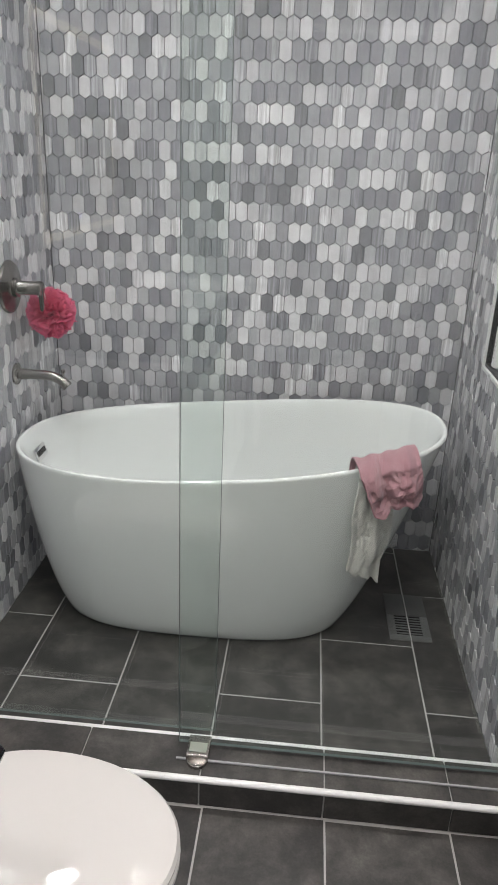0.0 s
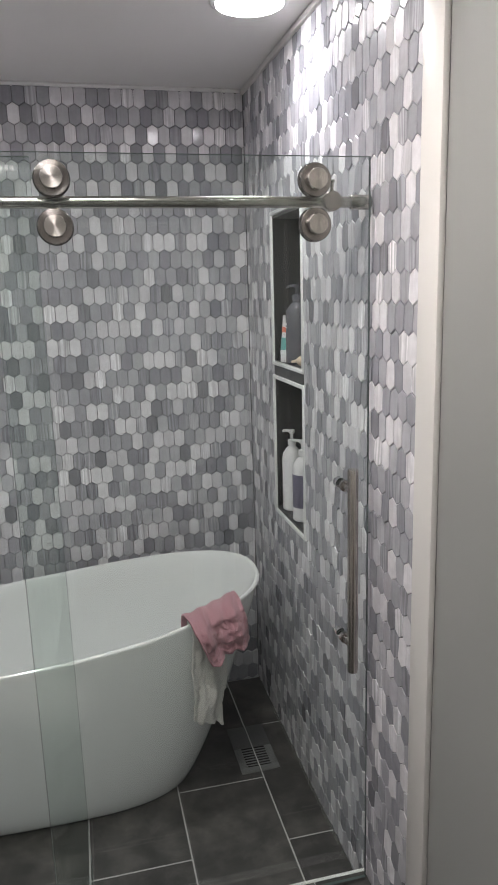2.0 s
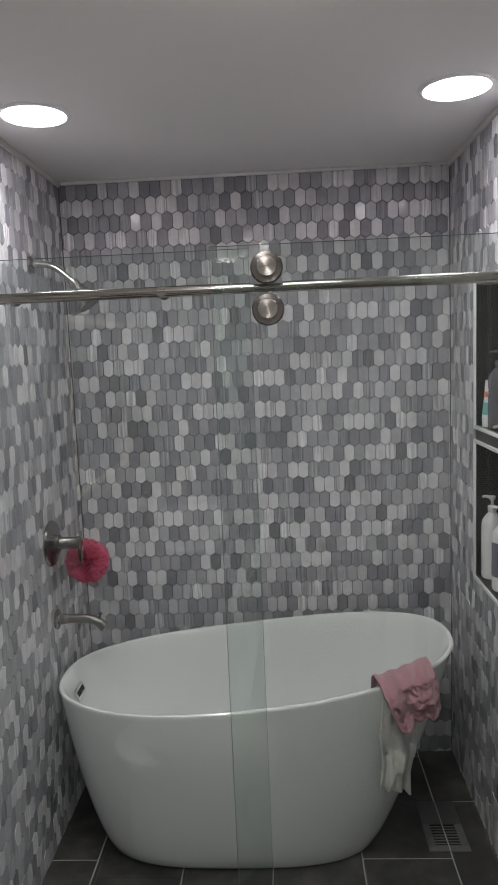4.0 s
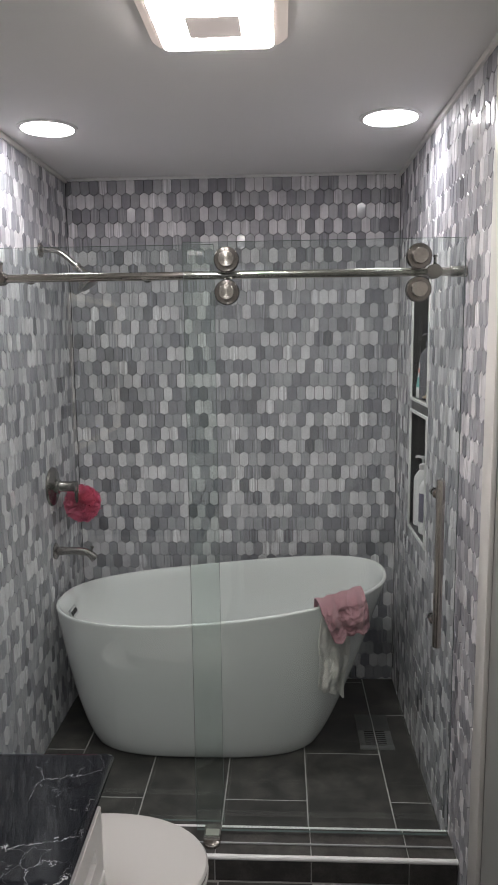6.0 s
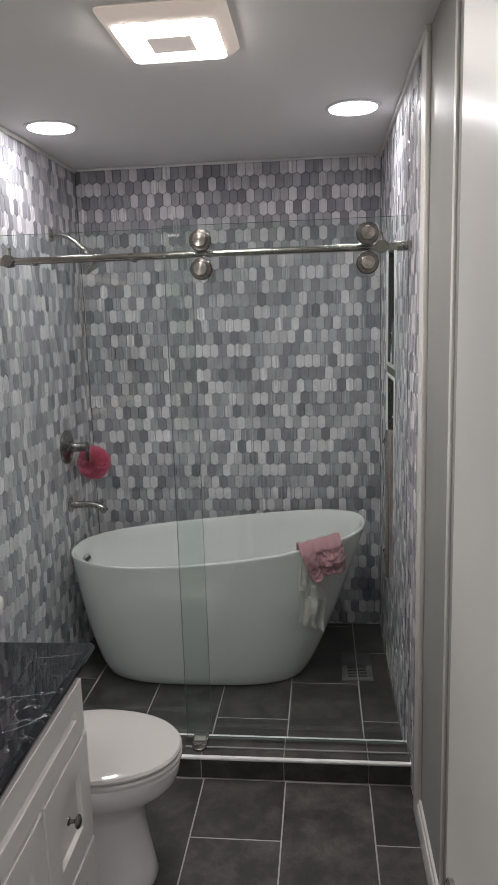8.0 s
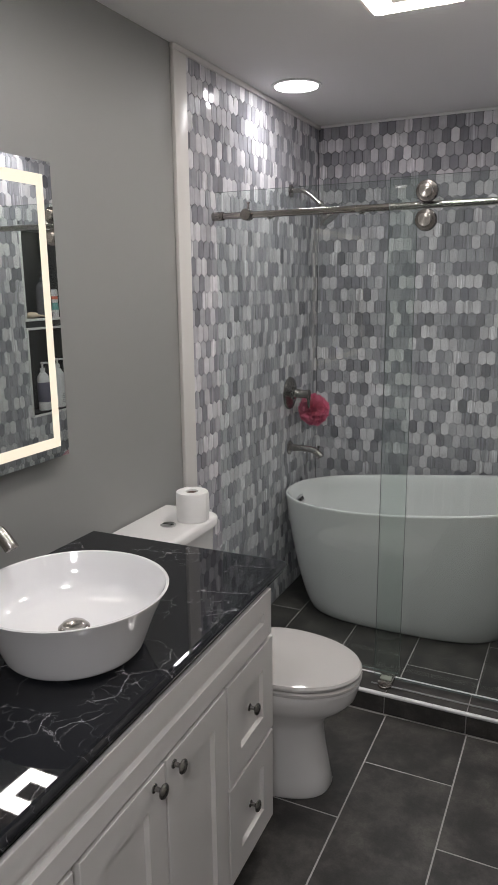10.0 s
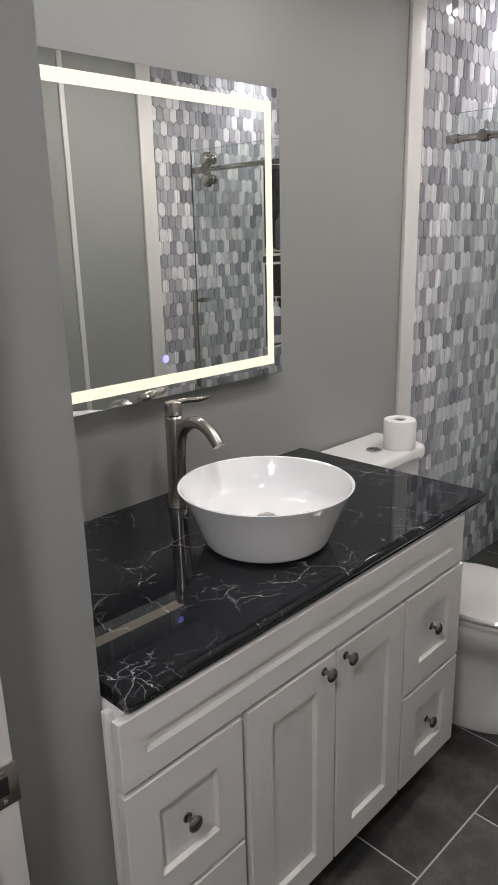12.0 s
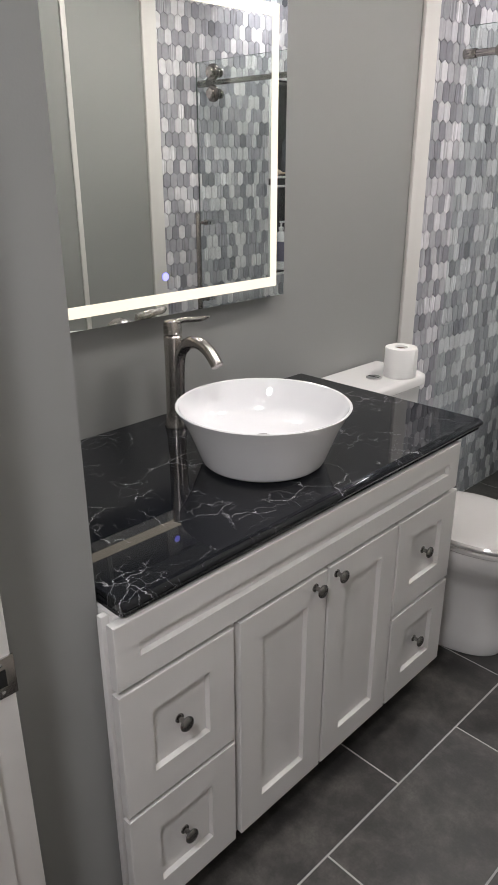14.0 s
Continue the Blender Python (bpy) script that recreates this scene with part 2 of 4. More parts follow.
GUNMETAL = brushed("dark_nickel_knob", (0.30, 0.29, 0.28), 0.22, 0.2, "X")
GLASS = clear_glass("shower_glass", (0.948, 0.978, 0.966), 1.5)
GLASS_EDGE = principled("green_glass_edge", (0.09, 0.12, 0.115), 0.3)[0]
NICHE_TILE = plain("black_niche_tile", (0.018, 0.018, 0.020), 0.35, 0.3, 8, 150, 0.3)
MIRROR_FACE = principled("silvered_mirror", (0.86, 0.88, 0.86), 0.005, 1.0)[0]
RUBBER = plain("black_rubber", (0.02, 0.02, 0.02), 0.6, 0.1)
# shade inside holes and slots, painted near-black on shallow solid pieces
HOLE_SHADE = principled("dark_recess", (0.01, 0.01, 0.01), 0.9)[0]
PAPER = plain("soft_white_paper", (0.82, 0.81, 0.79), 0.95, 0.04, 30, 500, 0.4)
PINK_CLOTH, WHITE_CLOTH = cloth("pink_terry", (0.47, 0.25, 0.285)), cloth("white_terry", (0.72, 0.70, 0.66))
POUF_MESH = netting("pink_netting", (1.0, 0.24, 0.38))
WHITE_PLASTIC = plain("white_bottle_plastic", (0.78, 0.77, 0.78), 0.3, 0.04, 20)
LILAC = plain("violet_grey_label", (0.15, 0.14, 0.20), 0.4, 0.06, 40)
SMOKE = plain("smoke_grey_plastic", (0.10, 0.10, 0.115), 0.15, 0.08, 20)
CORAL = plain("coral_print", (0.75, 0.17, 0.10), 0.4, 0.05, 40)
TEAL = plain("teal_print", (0.16, 0.42, 0.40), 0.4, 0.05, 40)
GREY_PRINT = plain("grey_print", (0.30, 0.30, 0.31), 0.5, 0.05, 40)
LUFFA = plain("tan_scrubber", (0.62, 0.51, 0.38), 0.9, 0.2, 60, 200, 1.0)
CARPET = plain("hall_floor_board", (0.16, 0.12, 0.09), 0.6, 0.2, 6)
HALL_PAINT = plain("hall_wall_paint", (0.45, 0.44, 0.42), 0.6, 0.04)
SPOT_LIGHT = glow("spot_diffuser", (0.985, 0.96, 0.985), SPOT_GLOW)
PANEL_LIGHT = glow("panel_diffuser", (1.0, 0.935, 0.90), PANEL_GLOW)
PANEL_SIDE = glow("panel_side_diffuser", (1.0, 0.84, 0.74), 0.22)
PANEL_SIDE.node_tree.nodes["Principled BSDF"].inputs["Base Color"].default_value = (0.5, 0.46, 0.42, 1)
# centre cover is no lamp; weak emission stands in for light falling on it
GRILLE_GLOW = glow("fan_cover", (1.0, 0.86, 0.80), 0.22)
GRILLE_GLOW.node_tree.nodes["Principled BSDF"].inputs["Base Color"].default_value = (0.40, 0.37, 0.35, 1)
VANITY_LIGHT = glow("vanity_spot_diffuser", (0.985, 0.96, 0.965), VANITY_GLOW)
HALL_FILL = glow("hall_diffuser", (0.97, 0.95, 1.0), HALL_FILL_GLOW)
STRIP_LIGHT = glow("mirror_strip", (1.0, 0.86, 0.66), MIRROR_GLOW)
STRIP_LIGHT.node_tree.nodes["Principled BSDF"].inputs["Base Color"].default_value = (0.25, 0.25, 0.24, 1)
TOUCH_BLUE = glow("touch_ring_light", (0.05, 0.06, 1.0), 1.1)


# ---- mesh helpers ----
def root_offset(ob):
    v = Vector((0, 0, 0))
    while ob is not None:
        v += ob.location
        ob = ob.parent
    return v


def part(name, bm, material, parent=None, label="", smooth=True, kind=""):
    """Links a bmesh, drawn in world metres, as one mesh object under parent."""
    off = root_offset(parent)
    if off.length > 0:
        bmesh.ops.translate(bm, vec=-off, verts=bm.verts)
    bmesh.ops.recalc_face_normals(bm, faces=bm.faces)
    me = bpy.data.meshes.new(name)
    bm.to_mesh(me)
    bm.free()
    if smooth:
        me.polygons.foreach_set("use_smooth", [True] * len(me.polygons))
        me.set_sharp_from_angle(angle=radians(38))
    me.materials.append(material)
    ob = new(name, me)
    ob.parent = parent
    return tagged(ob, label, kind=kind)


def thing(name, base, label, category, group="", kind=""):
    ob = new(name)
    ob.location = base
    ob.empty_display_size = 0.05
    return tagged(ob, label, category, group, kind)


def box(x0, x1, y0, y1, z0, z1, bevel=0.0, seg=2, bm=None):
    out = bm or bmesh.new()
    tmp = bmesh.new() if bm else out
    bmesh.ops.create_cube(tmp, size=1)
    bmesh.ops.scale(tmp, vec=(x1 - x0, y1 - y0, z1 - z0), verts=tmp.verts)
    bmesh.ops.translate(tmp, vec=((x0 + x1) / 2, (y0 + y1) / 2, (z0 + z1) / 2), verts=tmp.verts)
    if bevel:
        bmesh.ops.bevel(tmp, geom=tmp.edges[:], offset=bevel, segments=seg, profile=0.5, affect="EDGES")
    if bm:
        join(out, tmp)
    return out


def join(bm, other):
    me = bpy.data.meshes.new("tmp")
    other.to_mesh(me)
    other.free()
    bm.from_mesh(me)
    bpy.data.meshes.remove(me)
    return bm


def lathe(profile, at, seg=32, axis=None, sx=1.0, sy=1.0, bm=None):
    """Turns (radius, height) pairs round an axis through at; axis: matrix that tips z."""
    out = bm or bmesh.new()
    rings = []
    turn = axis or Matrix.Identity(4)
    for r, h in profile:
        ring = []
        for k in range(seg):
            a = 2 * math.pi * k / seg
            v = turn @ Vector((sx * r * math.cos(a), sy * r * math.sin(a), h))
            ring.append(out.verts.new(v + Vector(at)))
        rings.append(ring)
    for a, b in zip(rings, rings[1:]):
        for k in range(seg):
            out.faces.new((a[k], a[(k + 1) % seg], b[(k + 1) % seg], b[k]))
    out.faces.new(rings[0][::-1])
    out.faces.new(rings[-1])
    return out


TO_X = Matrix.Rotation(radians(90), 4, "Y")
TO_NX = Matrix.Rotation(radians(-90), 4, "Y")
TO_Y = Matrix.Rotation(radians(-90), 4, "X")
TO_NY = Matrix.Rotation(radians(90), 4, "X")


def tube(points, radii, seg=14, bm=None, flat=1.0):
    """A round pipe through points, with a radius at each of them."""
    out = bm or bmesh.new()
    pts = [Vector(p) for p in points]
    if isinstance(radii, (int, float)):
        radii = [radii] * len(pts)
    side = None
    rings = []
    for k, p in enumerate(pts):
        d = (pts[min(k + 1, len(pts) - 1)] - pts[max(k - 1, 0)]).normalized()
        if side is None:
            side = d.orthogonal().normalized()
        side = (side - d * side.dot(d)).normalized()
        up = d.cross(side)
        rings.append([out.verts.new(p + radii[k] * (math.cos(2 * math.pi * j / seg) * side + flat * math.sin(2 * math.pi * j / seg) * up)) for j in range(seg)])
    for a, b in zip(rings, rings[1:]):
        for j in range(seg):
            out.faces.new((a[j], a[(j + 1) % seg], b[(j + 1) % seg], b[j]))
    out.faces.new(rings[0][::-1])
    out.faces.new(rings[-1])
    return out


def curve_points(ctrl, count=24):
    """Points along a smooth line through ctrl."""
    c = [Vector(p) for p in ctrl]
    c = [2 * c[0] - c[1], *c, 2 * c[-1] - c[-2]]
    out = []
    spans = len(c) - 3
    for k in range(count + 1):
        t = min(k / count * spans, spans - 1e-6)
        i, f = int(t), t - int(t)
        a, b, d, e = c[i:i + 4]
        out.append(0.5 * (2 * b + (d - a) * f + (2 * a - 5 * b + 4 * d - e) * f * f + (3 * b - a - 3 * d + e) * f ** 3))
    return out


def structure(name, bm, material, label, smooth=False):
    ob = part(name, bm, material, None, label, smooth)
    return tagged(ob, label, name.split("_")[0], kind="structure")


# ---- the shell ----
floor = structure("floor", box(-1.1, 0.75, -0.497, 3.2, -0.12, -0.0009), GROUT, "dark slate-look floor tiles with pale grout")
wall_back = structure("wall_back", box(-1.1, 0.8, YB + 0.007, YB + 0.13, -0.1, ZC + 0.1), WALL_GROUT, "shower back wall of grey marble hexagon mosaic")
wall_left = structure("wall_left", box(-1.08, XL - 0.007, TILE_END, YB + 0.007, -0.1, ZC + 0.1), WALL_GROUT, "shower side wall of grey marble hexagon mosaic")
NY0, NY1, NZ0, NZM0, NZM1, NZ1 = 2.395, 2.722, 0.905, 1.39, 1.452, 1.945
bm = bmesh.new()
RX0, RX1 = XR + 0.007, 0.74
box(RX0, RX1, TILE_END_R, NY0, -0.1, ZC + 0.1, bm=bm)
box(RX0, RX1, NY1, YB + 0.007, -0.1, ZC + 0.1, bm=bm)
box(RX0, RX1, NY0, NY1, -0.1, NZ0, bm=bm)
box(RX0, RX1, NY0, NY1, NZ1, ZC + 0.1, bm=bm)
wall_right = structure("wall_right", bm, WALL_GROUT, "shower side wall of hexagon mosaic with a bottle niche")
structure("wall_left_painted", box(-1.08, XLP, -0.5, TILE_END, -0.1, ZC + 0.1), PAINT, "grey painted wall behind the vanity")
structure("wall_right_painted", box(XRP, 0.74, -0.5, TILE_END_R, -0.1, ZC + 0.1), PAINT, "grey painted wall beside the shower")
structure("ceiling", box(-1.1, 0.8, -0.5, 3.2, ZC, ZC + 0.12), CEILING_PAINT, "white painted ceiling")
structure("wall_nook", box(XLP, -0.315, -0.38, -0.174, -0.1, ZC), PAINT, "grey painted wall return at the end of the vanity")
DX0, DX1, FY0, FY1 = -0.202, 0.535, -0.495, -0.38
bm = box(XLP, DX0 - 0.018, FY0, FY1, -0.1, ZC)
box(DX1 + 0.018, XRP, FY0, FY1, -0.1, ZC, bm=bm)
box(DX0 - 0.018, DX1 + 0.018, FY0, FY1, 2.06, ZC, bm=bm)
structure("wall_front", bm, PAINT, "grey painted wall with the entry doorway")
# hall behind the camera
structure("hall_floor", box(-1.3, 1.6, -2.2, -0.495, -0.12, -0.004), CARPET, "brown hall floor")
structure("hall_ceiling", box(-1.3, 1.6, -2.2, -0.5, ZC, ZC + 0.1), CEILING_PAINT, "white hall ceiling")
bm = box(-1.4, -1.3, -2.2, -0.495, -0.1, ZC)
box(1.6, 1.7, -2.2, -0.495, -0.1, ZC, bm=bm)
box(-1.4, 1.7, -2.3, -2.2, -0.1, ZC, bm=bm)
box(-1.4, -1.08, -0.495, -0.4, -0.1, ZC, bm=bm)
box(0.74, 1.7, -0.495, -0.4, -0.1, ZC, bm=bm)
structure("wall_hall", bm, HALL_PAINT, "plain hall walls")

# added, unseen lamp that brightens vanity front and floor through the doorway
hall_fill_lamp = thing("hall_light", (0.62, -1.22, ZC), "unseen round hall ceiling lamp, added as fill light", "ceiling light")
part("rim", lathe([(0.165, 0.0), (0.165, -0.02), (0.155, -0.025)], (0.62, -1.22, ZC - 0.0005), 40), PVC, hall_fill_lamp)
part("diffuser", lathe([(0.150, -0.026), (0.140, -0.045), (0.09, -0.058), (0.02, -0.062)], (0.62, -1.22, ZC), 40), HALL_FILL, hall_fill_lamp)

# entry doorway: jambs, stops, casing, strike plate
jamb = thing("door_frame", (DX0, FY0, 0), "white painted entry door frame with a nickel strike plate", "door frame", kind="structure")
part("jamb", box(DX0 - 0.018, DX0, FY0 - 0.002, FY1 + 0.004, 0, 2.06, 0.002), TRIM_PAINT, jamb)
part("jamb", box(DX1, DX1 + 0.018, FY0 - 0.002, FY1 + 0.004, 0, 2.06, 0.002), TRIM_PAINT, jamb)
part("head_jamb", box(DX0 - 0.018, DX1 + 0.018, FY0 - 0.002, FY1 + 0.004, 2.042, 2.06, 0.002), TRIM_PAINT, jamb)
part("door_stop", box(DX0, DX0 + 0.011, FY0 + 0.02, FY1 - 0.042, 0, 2.042, 0.003), TRIM_PAINT, jamb)
part("door_stop", box(DX1 - 0.011, DX1, FY0 + 0.02, FY1 - 0.042, 0, 2.042, 0.003), TRIM_PAINT, jamb)
for y0, y1 in ((FY0 - 0.016, FY0 - 0.002),):
    part("casing", box(DX0 - 0.072, DX0 - 0.008, y0, y1, 0, 2.12, 0.004), TRIM_PAINT, jamb)
    part("casing", box(DX1 + 0.008, DX1 + 0.072, y0, y1, 0, 2.12, 0.004), TRIM_PAINT, jamb)
    part("casing", box(DX0 - 0.008, DX1 + 0.008, y0, y1, 2.056, 2.12, 0.004), TRIM_PAINT, jamb)
plate = part("strike_plate", box(DX0 - 0.001, DX0 + 0.0025, FY1 - 0.036, FY1 + 0.007, 0.858, 0.921, 0.001), NICKEL, jamb, "brushed nickel strike plate")
part("latch_hole", box(DX0 + 0.002, DX0 + 0.0032, FY1 - 0.026, FY1 - 0.007, 0.876, 0.903, 0.0004), HOLE_SHADE, plate)
for z in (0.867, 0.912):
    part("screw", lathe([(0.0035, 0), (0.0035, 0.0008), (0.002, 0.0014)], (DX0 + 0.0025, FY1 - 0.014, z), 10, TO_X), CHROME, plate)

# entry door, standing open along the wall
DOOR_X, DOOR_Y1 = 0.470, 0.330
door = thing("door", (DX1, FY1, 0), "white entry door standing open along the wall", "door", kind="structure")
leaf = part("door_leaf", box(DOOR_X, DOOR_X + 0.035, -0.372, DOOR_Y1, 0.012, 2.035, 0.002), DOOR_PAINT, door)
handle = part("lever_handle", lathe([(0.033, 0), (0.033, 0.006), (0.028, 0.010), (0.016, 0.012), (0.016, 0.016), (0.0155, 0.046)], (DOOR_X - 0.0005, 0.262, 0.898), 28, TO_NX), NICKEL, door, "brushed nickel lever handle")
part("lever", tube(curve_points([(DOOR_X - 0.046, 0.268, 0.898), (DOOR_X - 0.051, 0.244, 0.900), (DOOR_X - 0.046, 0.204, 0.896), (DOOR_X - 0.040, 0.168, 0.890), (DOOR_X - 0.042, 0.152, 0.886)], 16), [0.0115] * 3 + [0.0105] * 5 + [0.0095] * 7 + [0.008, 0.004], 12, flat=0.6), NICKEL, handle)
part("latch_face", box(DOOR_X + 0.006, DOOR_X + 0.029, DOOR_Y1 - 0.0005, DOOR_Y1 + 0.0015, 0.876, 0.934, 0.0006), NICKEL, door, "nickel latch face plate")

# closet door in the painted wall
closet = thing("door_closet", (XRP, 0.55, 0), "white closed closet door with casing and nickel hinges", "door", kind="structure")
part("casing", box(XRP - 0.016, XRP, 0.880, 0.940, 0, 2.13, 0.005), TRIM_PAINT, closet)
part("casing", box(XRP - 0.016, XRP, 0.13, 0.19, 0, 2.13, 0.005), TRIM_PAINT, closet)
part("casing", box(XRP - 0.016, XRP, 0.19, 0.880, 2.07, 2.13, 0.005), TRIM_PAINT, closet)
part("door_leaf", box(XRP - 0.010, XRP - 0.001, 0.193, 0.847, 0.012, 2.066, 0.002), DOOR_PAINT, closet)
part("jamb", box(XRP - 0.008, XRP - 0.001, 0.853, 0.880, 0, 2.07, 0.001), TRIM_PAINT, closet)
for z in (0.25, 0.977, 1.80):
    hinge = part("hinge", tube([(XRP - 0.015, 0.851, z - 0.048), (XRP - 0.015, 0.851, z + 0.048)], 0.006, 12), GUNMETAL, closet, "dark nickel butt hinge")
    part("hinge_leaf", box(XRP - 0.0115, XRP - 0.0095, 0.823, 0.849, z - 0.046, z + 0.046, 0.0006), GUNMETAL, hinge)

# white strips, corner trim and baseboard
def strip(name, b, label, m=TRIM_PAINT, bev=0.004):
    return tagged(part(name, box(*b, bev), m, None, label), label, "trim", kind="structure")

strip("trim_left", (XLP, XL + 0.008, 1.600, TILE_END, 0, ZC - 0.02), "white upright trim board at the tile edge")
strip("trim_right", (XR - 0.008, XRP, 1.539, TILE_END_R, 0, ZC - 0.02), "white upright trim board at the tile edge")
strip("trim_ceiling_left", (XLP, XL + 0.010, 1.600, YB, ZC - 0.02, ZC), "narrow white trim along the ceiling")
strip("trim_ceiling_right", (XR - 0.010, XRP, 1.539, YB, ZC - 0.02, ZC), "narrow white trim along the ceiling")
strip("trim_ceiling_back", (XL + 0.010, XR - 0.010, YB - 0.010, YB + 0.006, ZC - 0.012, ZC), "narrow white trim along the ceiling", m=PVC)
strip("trim_wall_strip", (XRP - 0.007, XRP, 1.124, 1.150, 0.10, ZC), "thin white upright strip on the painted wall", bev=0.002)
bm = box(XRP - 0.014, XRP, 0.942, 1.539, 0, 0.085, 0.003)
box(XRP - 0.009, XRP, 0.942, 1.539, 0.083, 0.102, 0.003, bm=bm)
tagged(part("baseboard", bm, TRIM_PAINT, None, "white moulded baseboard"), "white moulded baseboard", "trim", kind="structure")

# shower curb
curb = thing("shower_curb", (0, CURB_F, 0), "low shower curb in dark tile with white edge trims", "shower curb", kind="structure")
part("core", box(XL, XR, CURB_F + 0.007, CURB_B - 0.007, 0, CURB_Z - 0.006), GROUT, curb)
part("edge_trim", tube([(XL, CURB_F + 0.006, CURB_Z - 0.005), (XR, CURB_F + 0.006, CURB_Z - 0.005)], 0.0085, 12), PVC, curb, "white rounded edge trim")
part("edge_trim", tube([(XL, CURB_B - 0.006, CURB_Z - 0.005), (XR, CURB_B - 0.006, CURB_Z - 0.005)], 0.0065, 12), PVC, curb, "white rounded edge trim")
part("seal_strip", box(DX0 - 0.02, XR - 0.001, 1.800, 1.806, CURB_Z + 0.0005, CURB_Z + 0.006, 0.0015), principled("clear_seal", (0.35, 0.36, 0.36), 0.2)[0], curb, "thin clear seal strip")
JOINTS = [XL, -0.765, -0.46, -0.155, 0.15, 0.455, XR]
for a, b in zip(JOINTS, JOINTS[1:]):
    part("tile", box(a + 0.002, b - 0.002, CURB_F, CURB_F + 0.009, 0.003, CURB_Z - 0.010, 0.0008, 1), SLATE, curb, smooth=False)
    part("tile", box(a + 0.002, b - 0.002, CURB_F + 0.013, CURB_B - 0.012, CURB_Z - 0.008, CURB_Z, 0.0008, 1), SLATE, curb, smooth=False)
    part("tile", box(a + 0.002, b - 0.002, CURB_B - 0.009, CURB_B, SHOWER_Z + 0.002, CURB_Z - 0.010, 0.0008, 1), SLATE, curb, smooth=False)

# niche lining
niche = thing("wall_niche", (XR, 2.56, NZ0), "recessed wall niche lined in dark tile with white edging", "niche", kind="structure")
ND = 0.105
part("back_panel", box(XR + ND, XR + ND + 0.008, NY0, NY1, NZ0, NZ1), NICHE_TILE, niche, smooth=False)
for z0, z1 in ((NZ0, NZ0 + 0.010), (NZ1 - 0.010, NZ1), (NZM0, NZM1)):
    part("shelf_panel", box(XR + 0.003, XR + ND, NY0 + 0.003, NY1 - 0.003, z0, z1, 0.001, 1), NICHE_TILE, niche, smooth=False)
for y0, y1 in ((NY0 - 0.002, NY0 + 0.004), (NY1 - 0.004, NY1 + 0.002)):
    part("side_panel", box(XR + 0.004, XR + ND, y0, y1, NZ0, NZ1, 0.001, 1), NICHE_TILE, niche, smooth=False)
FW = 0.013
def edging(y0, y1, z0, z1):
    part("edging", box(XR - 0.004, XR + 0.012, y0, y1, z0, z1, 0.003), PVC, niche, "white edging")
for z0, z1 in ((NZ0 - FW, NZM0 + FW), (NZM1 - FW, NZ1 + FW)):
    edging(NY0 - FW, NY0, z0, z1)
    edging(NY1, NY1 + FW, z0, z1)
    edging(NY0, NY1, z0, z0 + FW)
    edging(NY0, NY1, z1 - FW, z1)

# ---- bathtub ----
TCX, TCY, THY = -0.205, 2.650, 0.373


def oval(a, n=2.35):
    c, s = math.cos(a), math.sin(a)
    return math.copysign(abs(c) ** (2 / n), c), math.copysign(abs(s) ** (2 / n), s)


def lip_height(u):
    return 0.633 + 0.068 * u + 0.025 * u * u - 0.004 * u ** 3


def tub_section(f, inset=0.0, seg=72, drop=0.0, inner=False):
    """One ring of the tub; f is 0 at the foot and 1 at the lip."""
    ring = []
    g = f ** 0.72
    for k in range(seg):
        ex, ey = oval(2 * math.pi * k / seg, 2.35 + (0.0 if inner else 0.75 * (1 - f)))
        if inner:
            hx, hy, cx = 0.35 + (0.705 - 0.35) * f ** 0.42, 0.17 + (THY - 0.17) * f ** 0.38, TCX
            z = 0.14 + (lip_height(ex) - 0.14) * f
        else:
            hx, hy, cx = 0.468 + (0.705 - 0.468) * g, 0.266 + (THY - 0.266) * g ** 0.9, TCX - 0.064 * (1 - f)
            z = SHOWER_Z + (lip_height(ex) - SHOWER_Z) * f
        ring.append(Vector((cx + (hx - inset) * ex, TCY + (hy - inset) * ey, z - drop)))
    return ring


def loft(rings, cap_start=True, cap_end=True):
    bm = bmesh.new()
    vs = [[bm.verts.new(p) for p in r] for r in rings]
    n = len(vs[0])
    for a, b in zip(vs, vs[1:]):
        for k in range(n):
            bm.faces.new((a[k], a[(k + 1) % n], b[(k + 1) % n], b[k]))
    if cap_start:
        bm.faces.new(vs[0][::-1])
    if cap_end:
        bm.faces.new(vs[-1])
    return bm


tub = thing("bathtub", (TCX, TCY, SHOWER_Z), "white freestanding oval bathtub with one raised end", "bathtub")
rings = [tub_section(0, 0.018), tub_section(0.012, 0.004)] + [tub_section(f) for f in np.linspace(0.03, 0.955, 16)]
rings += [tub_section(0.975, 0.0), tub_section(1, 0.0, drop=0.007), tub_section(1, 0.002, drop=0.0015), tub_section(1, 0.006, drop=-0.001),
          tub_section(1, 0.011, drop=0.0), tub_section(1, 0.015, drop=0.004), tub_section(1, 0.018, drop=0.012)]
rings += [tub_section(f, 0.019, inner=True) for f in np.linspace(0.96, 0.06, 14)] + [tub_section(0.015, 0.05, inner=True), tub_section(0.0, 0.12, inner=True)]
shell = part("shell", loft(rings), ACRYLIC, tub)
ov = part("overflow", box(-0.022, 0.022, -0.046, 0.046, 0, 0.007, 0.003), CHROME, tub, "chrome overflow slot")
slot = part("slot", box(-0.009, 0.009, -0.034, 0.034, 0.0072, 0.0085, 0.0004), HOLE_SHADE, ov)
ov.matrix_basis = Matrix.Translation((-0.652, 0.0, 0.515)) @ Matrix.Rotation(radians(68), 4, "Y")
slot.matrix_basis = Matrix.Identity(4)
for o in (ov, slot):
    for v in o.data.vertices:
        v.co += Vector((TCX, TCY, SHOWER_Z))

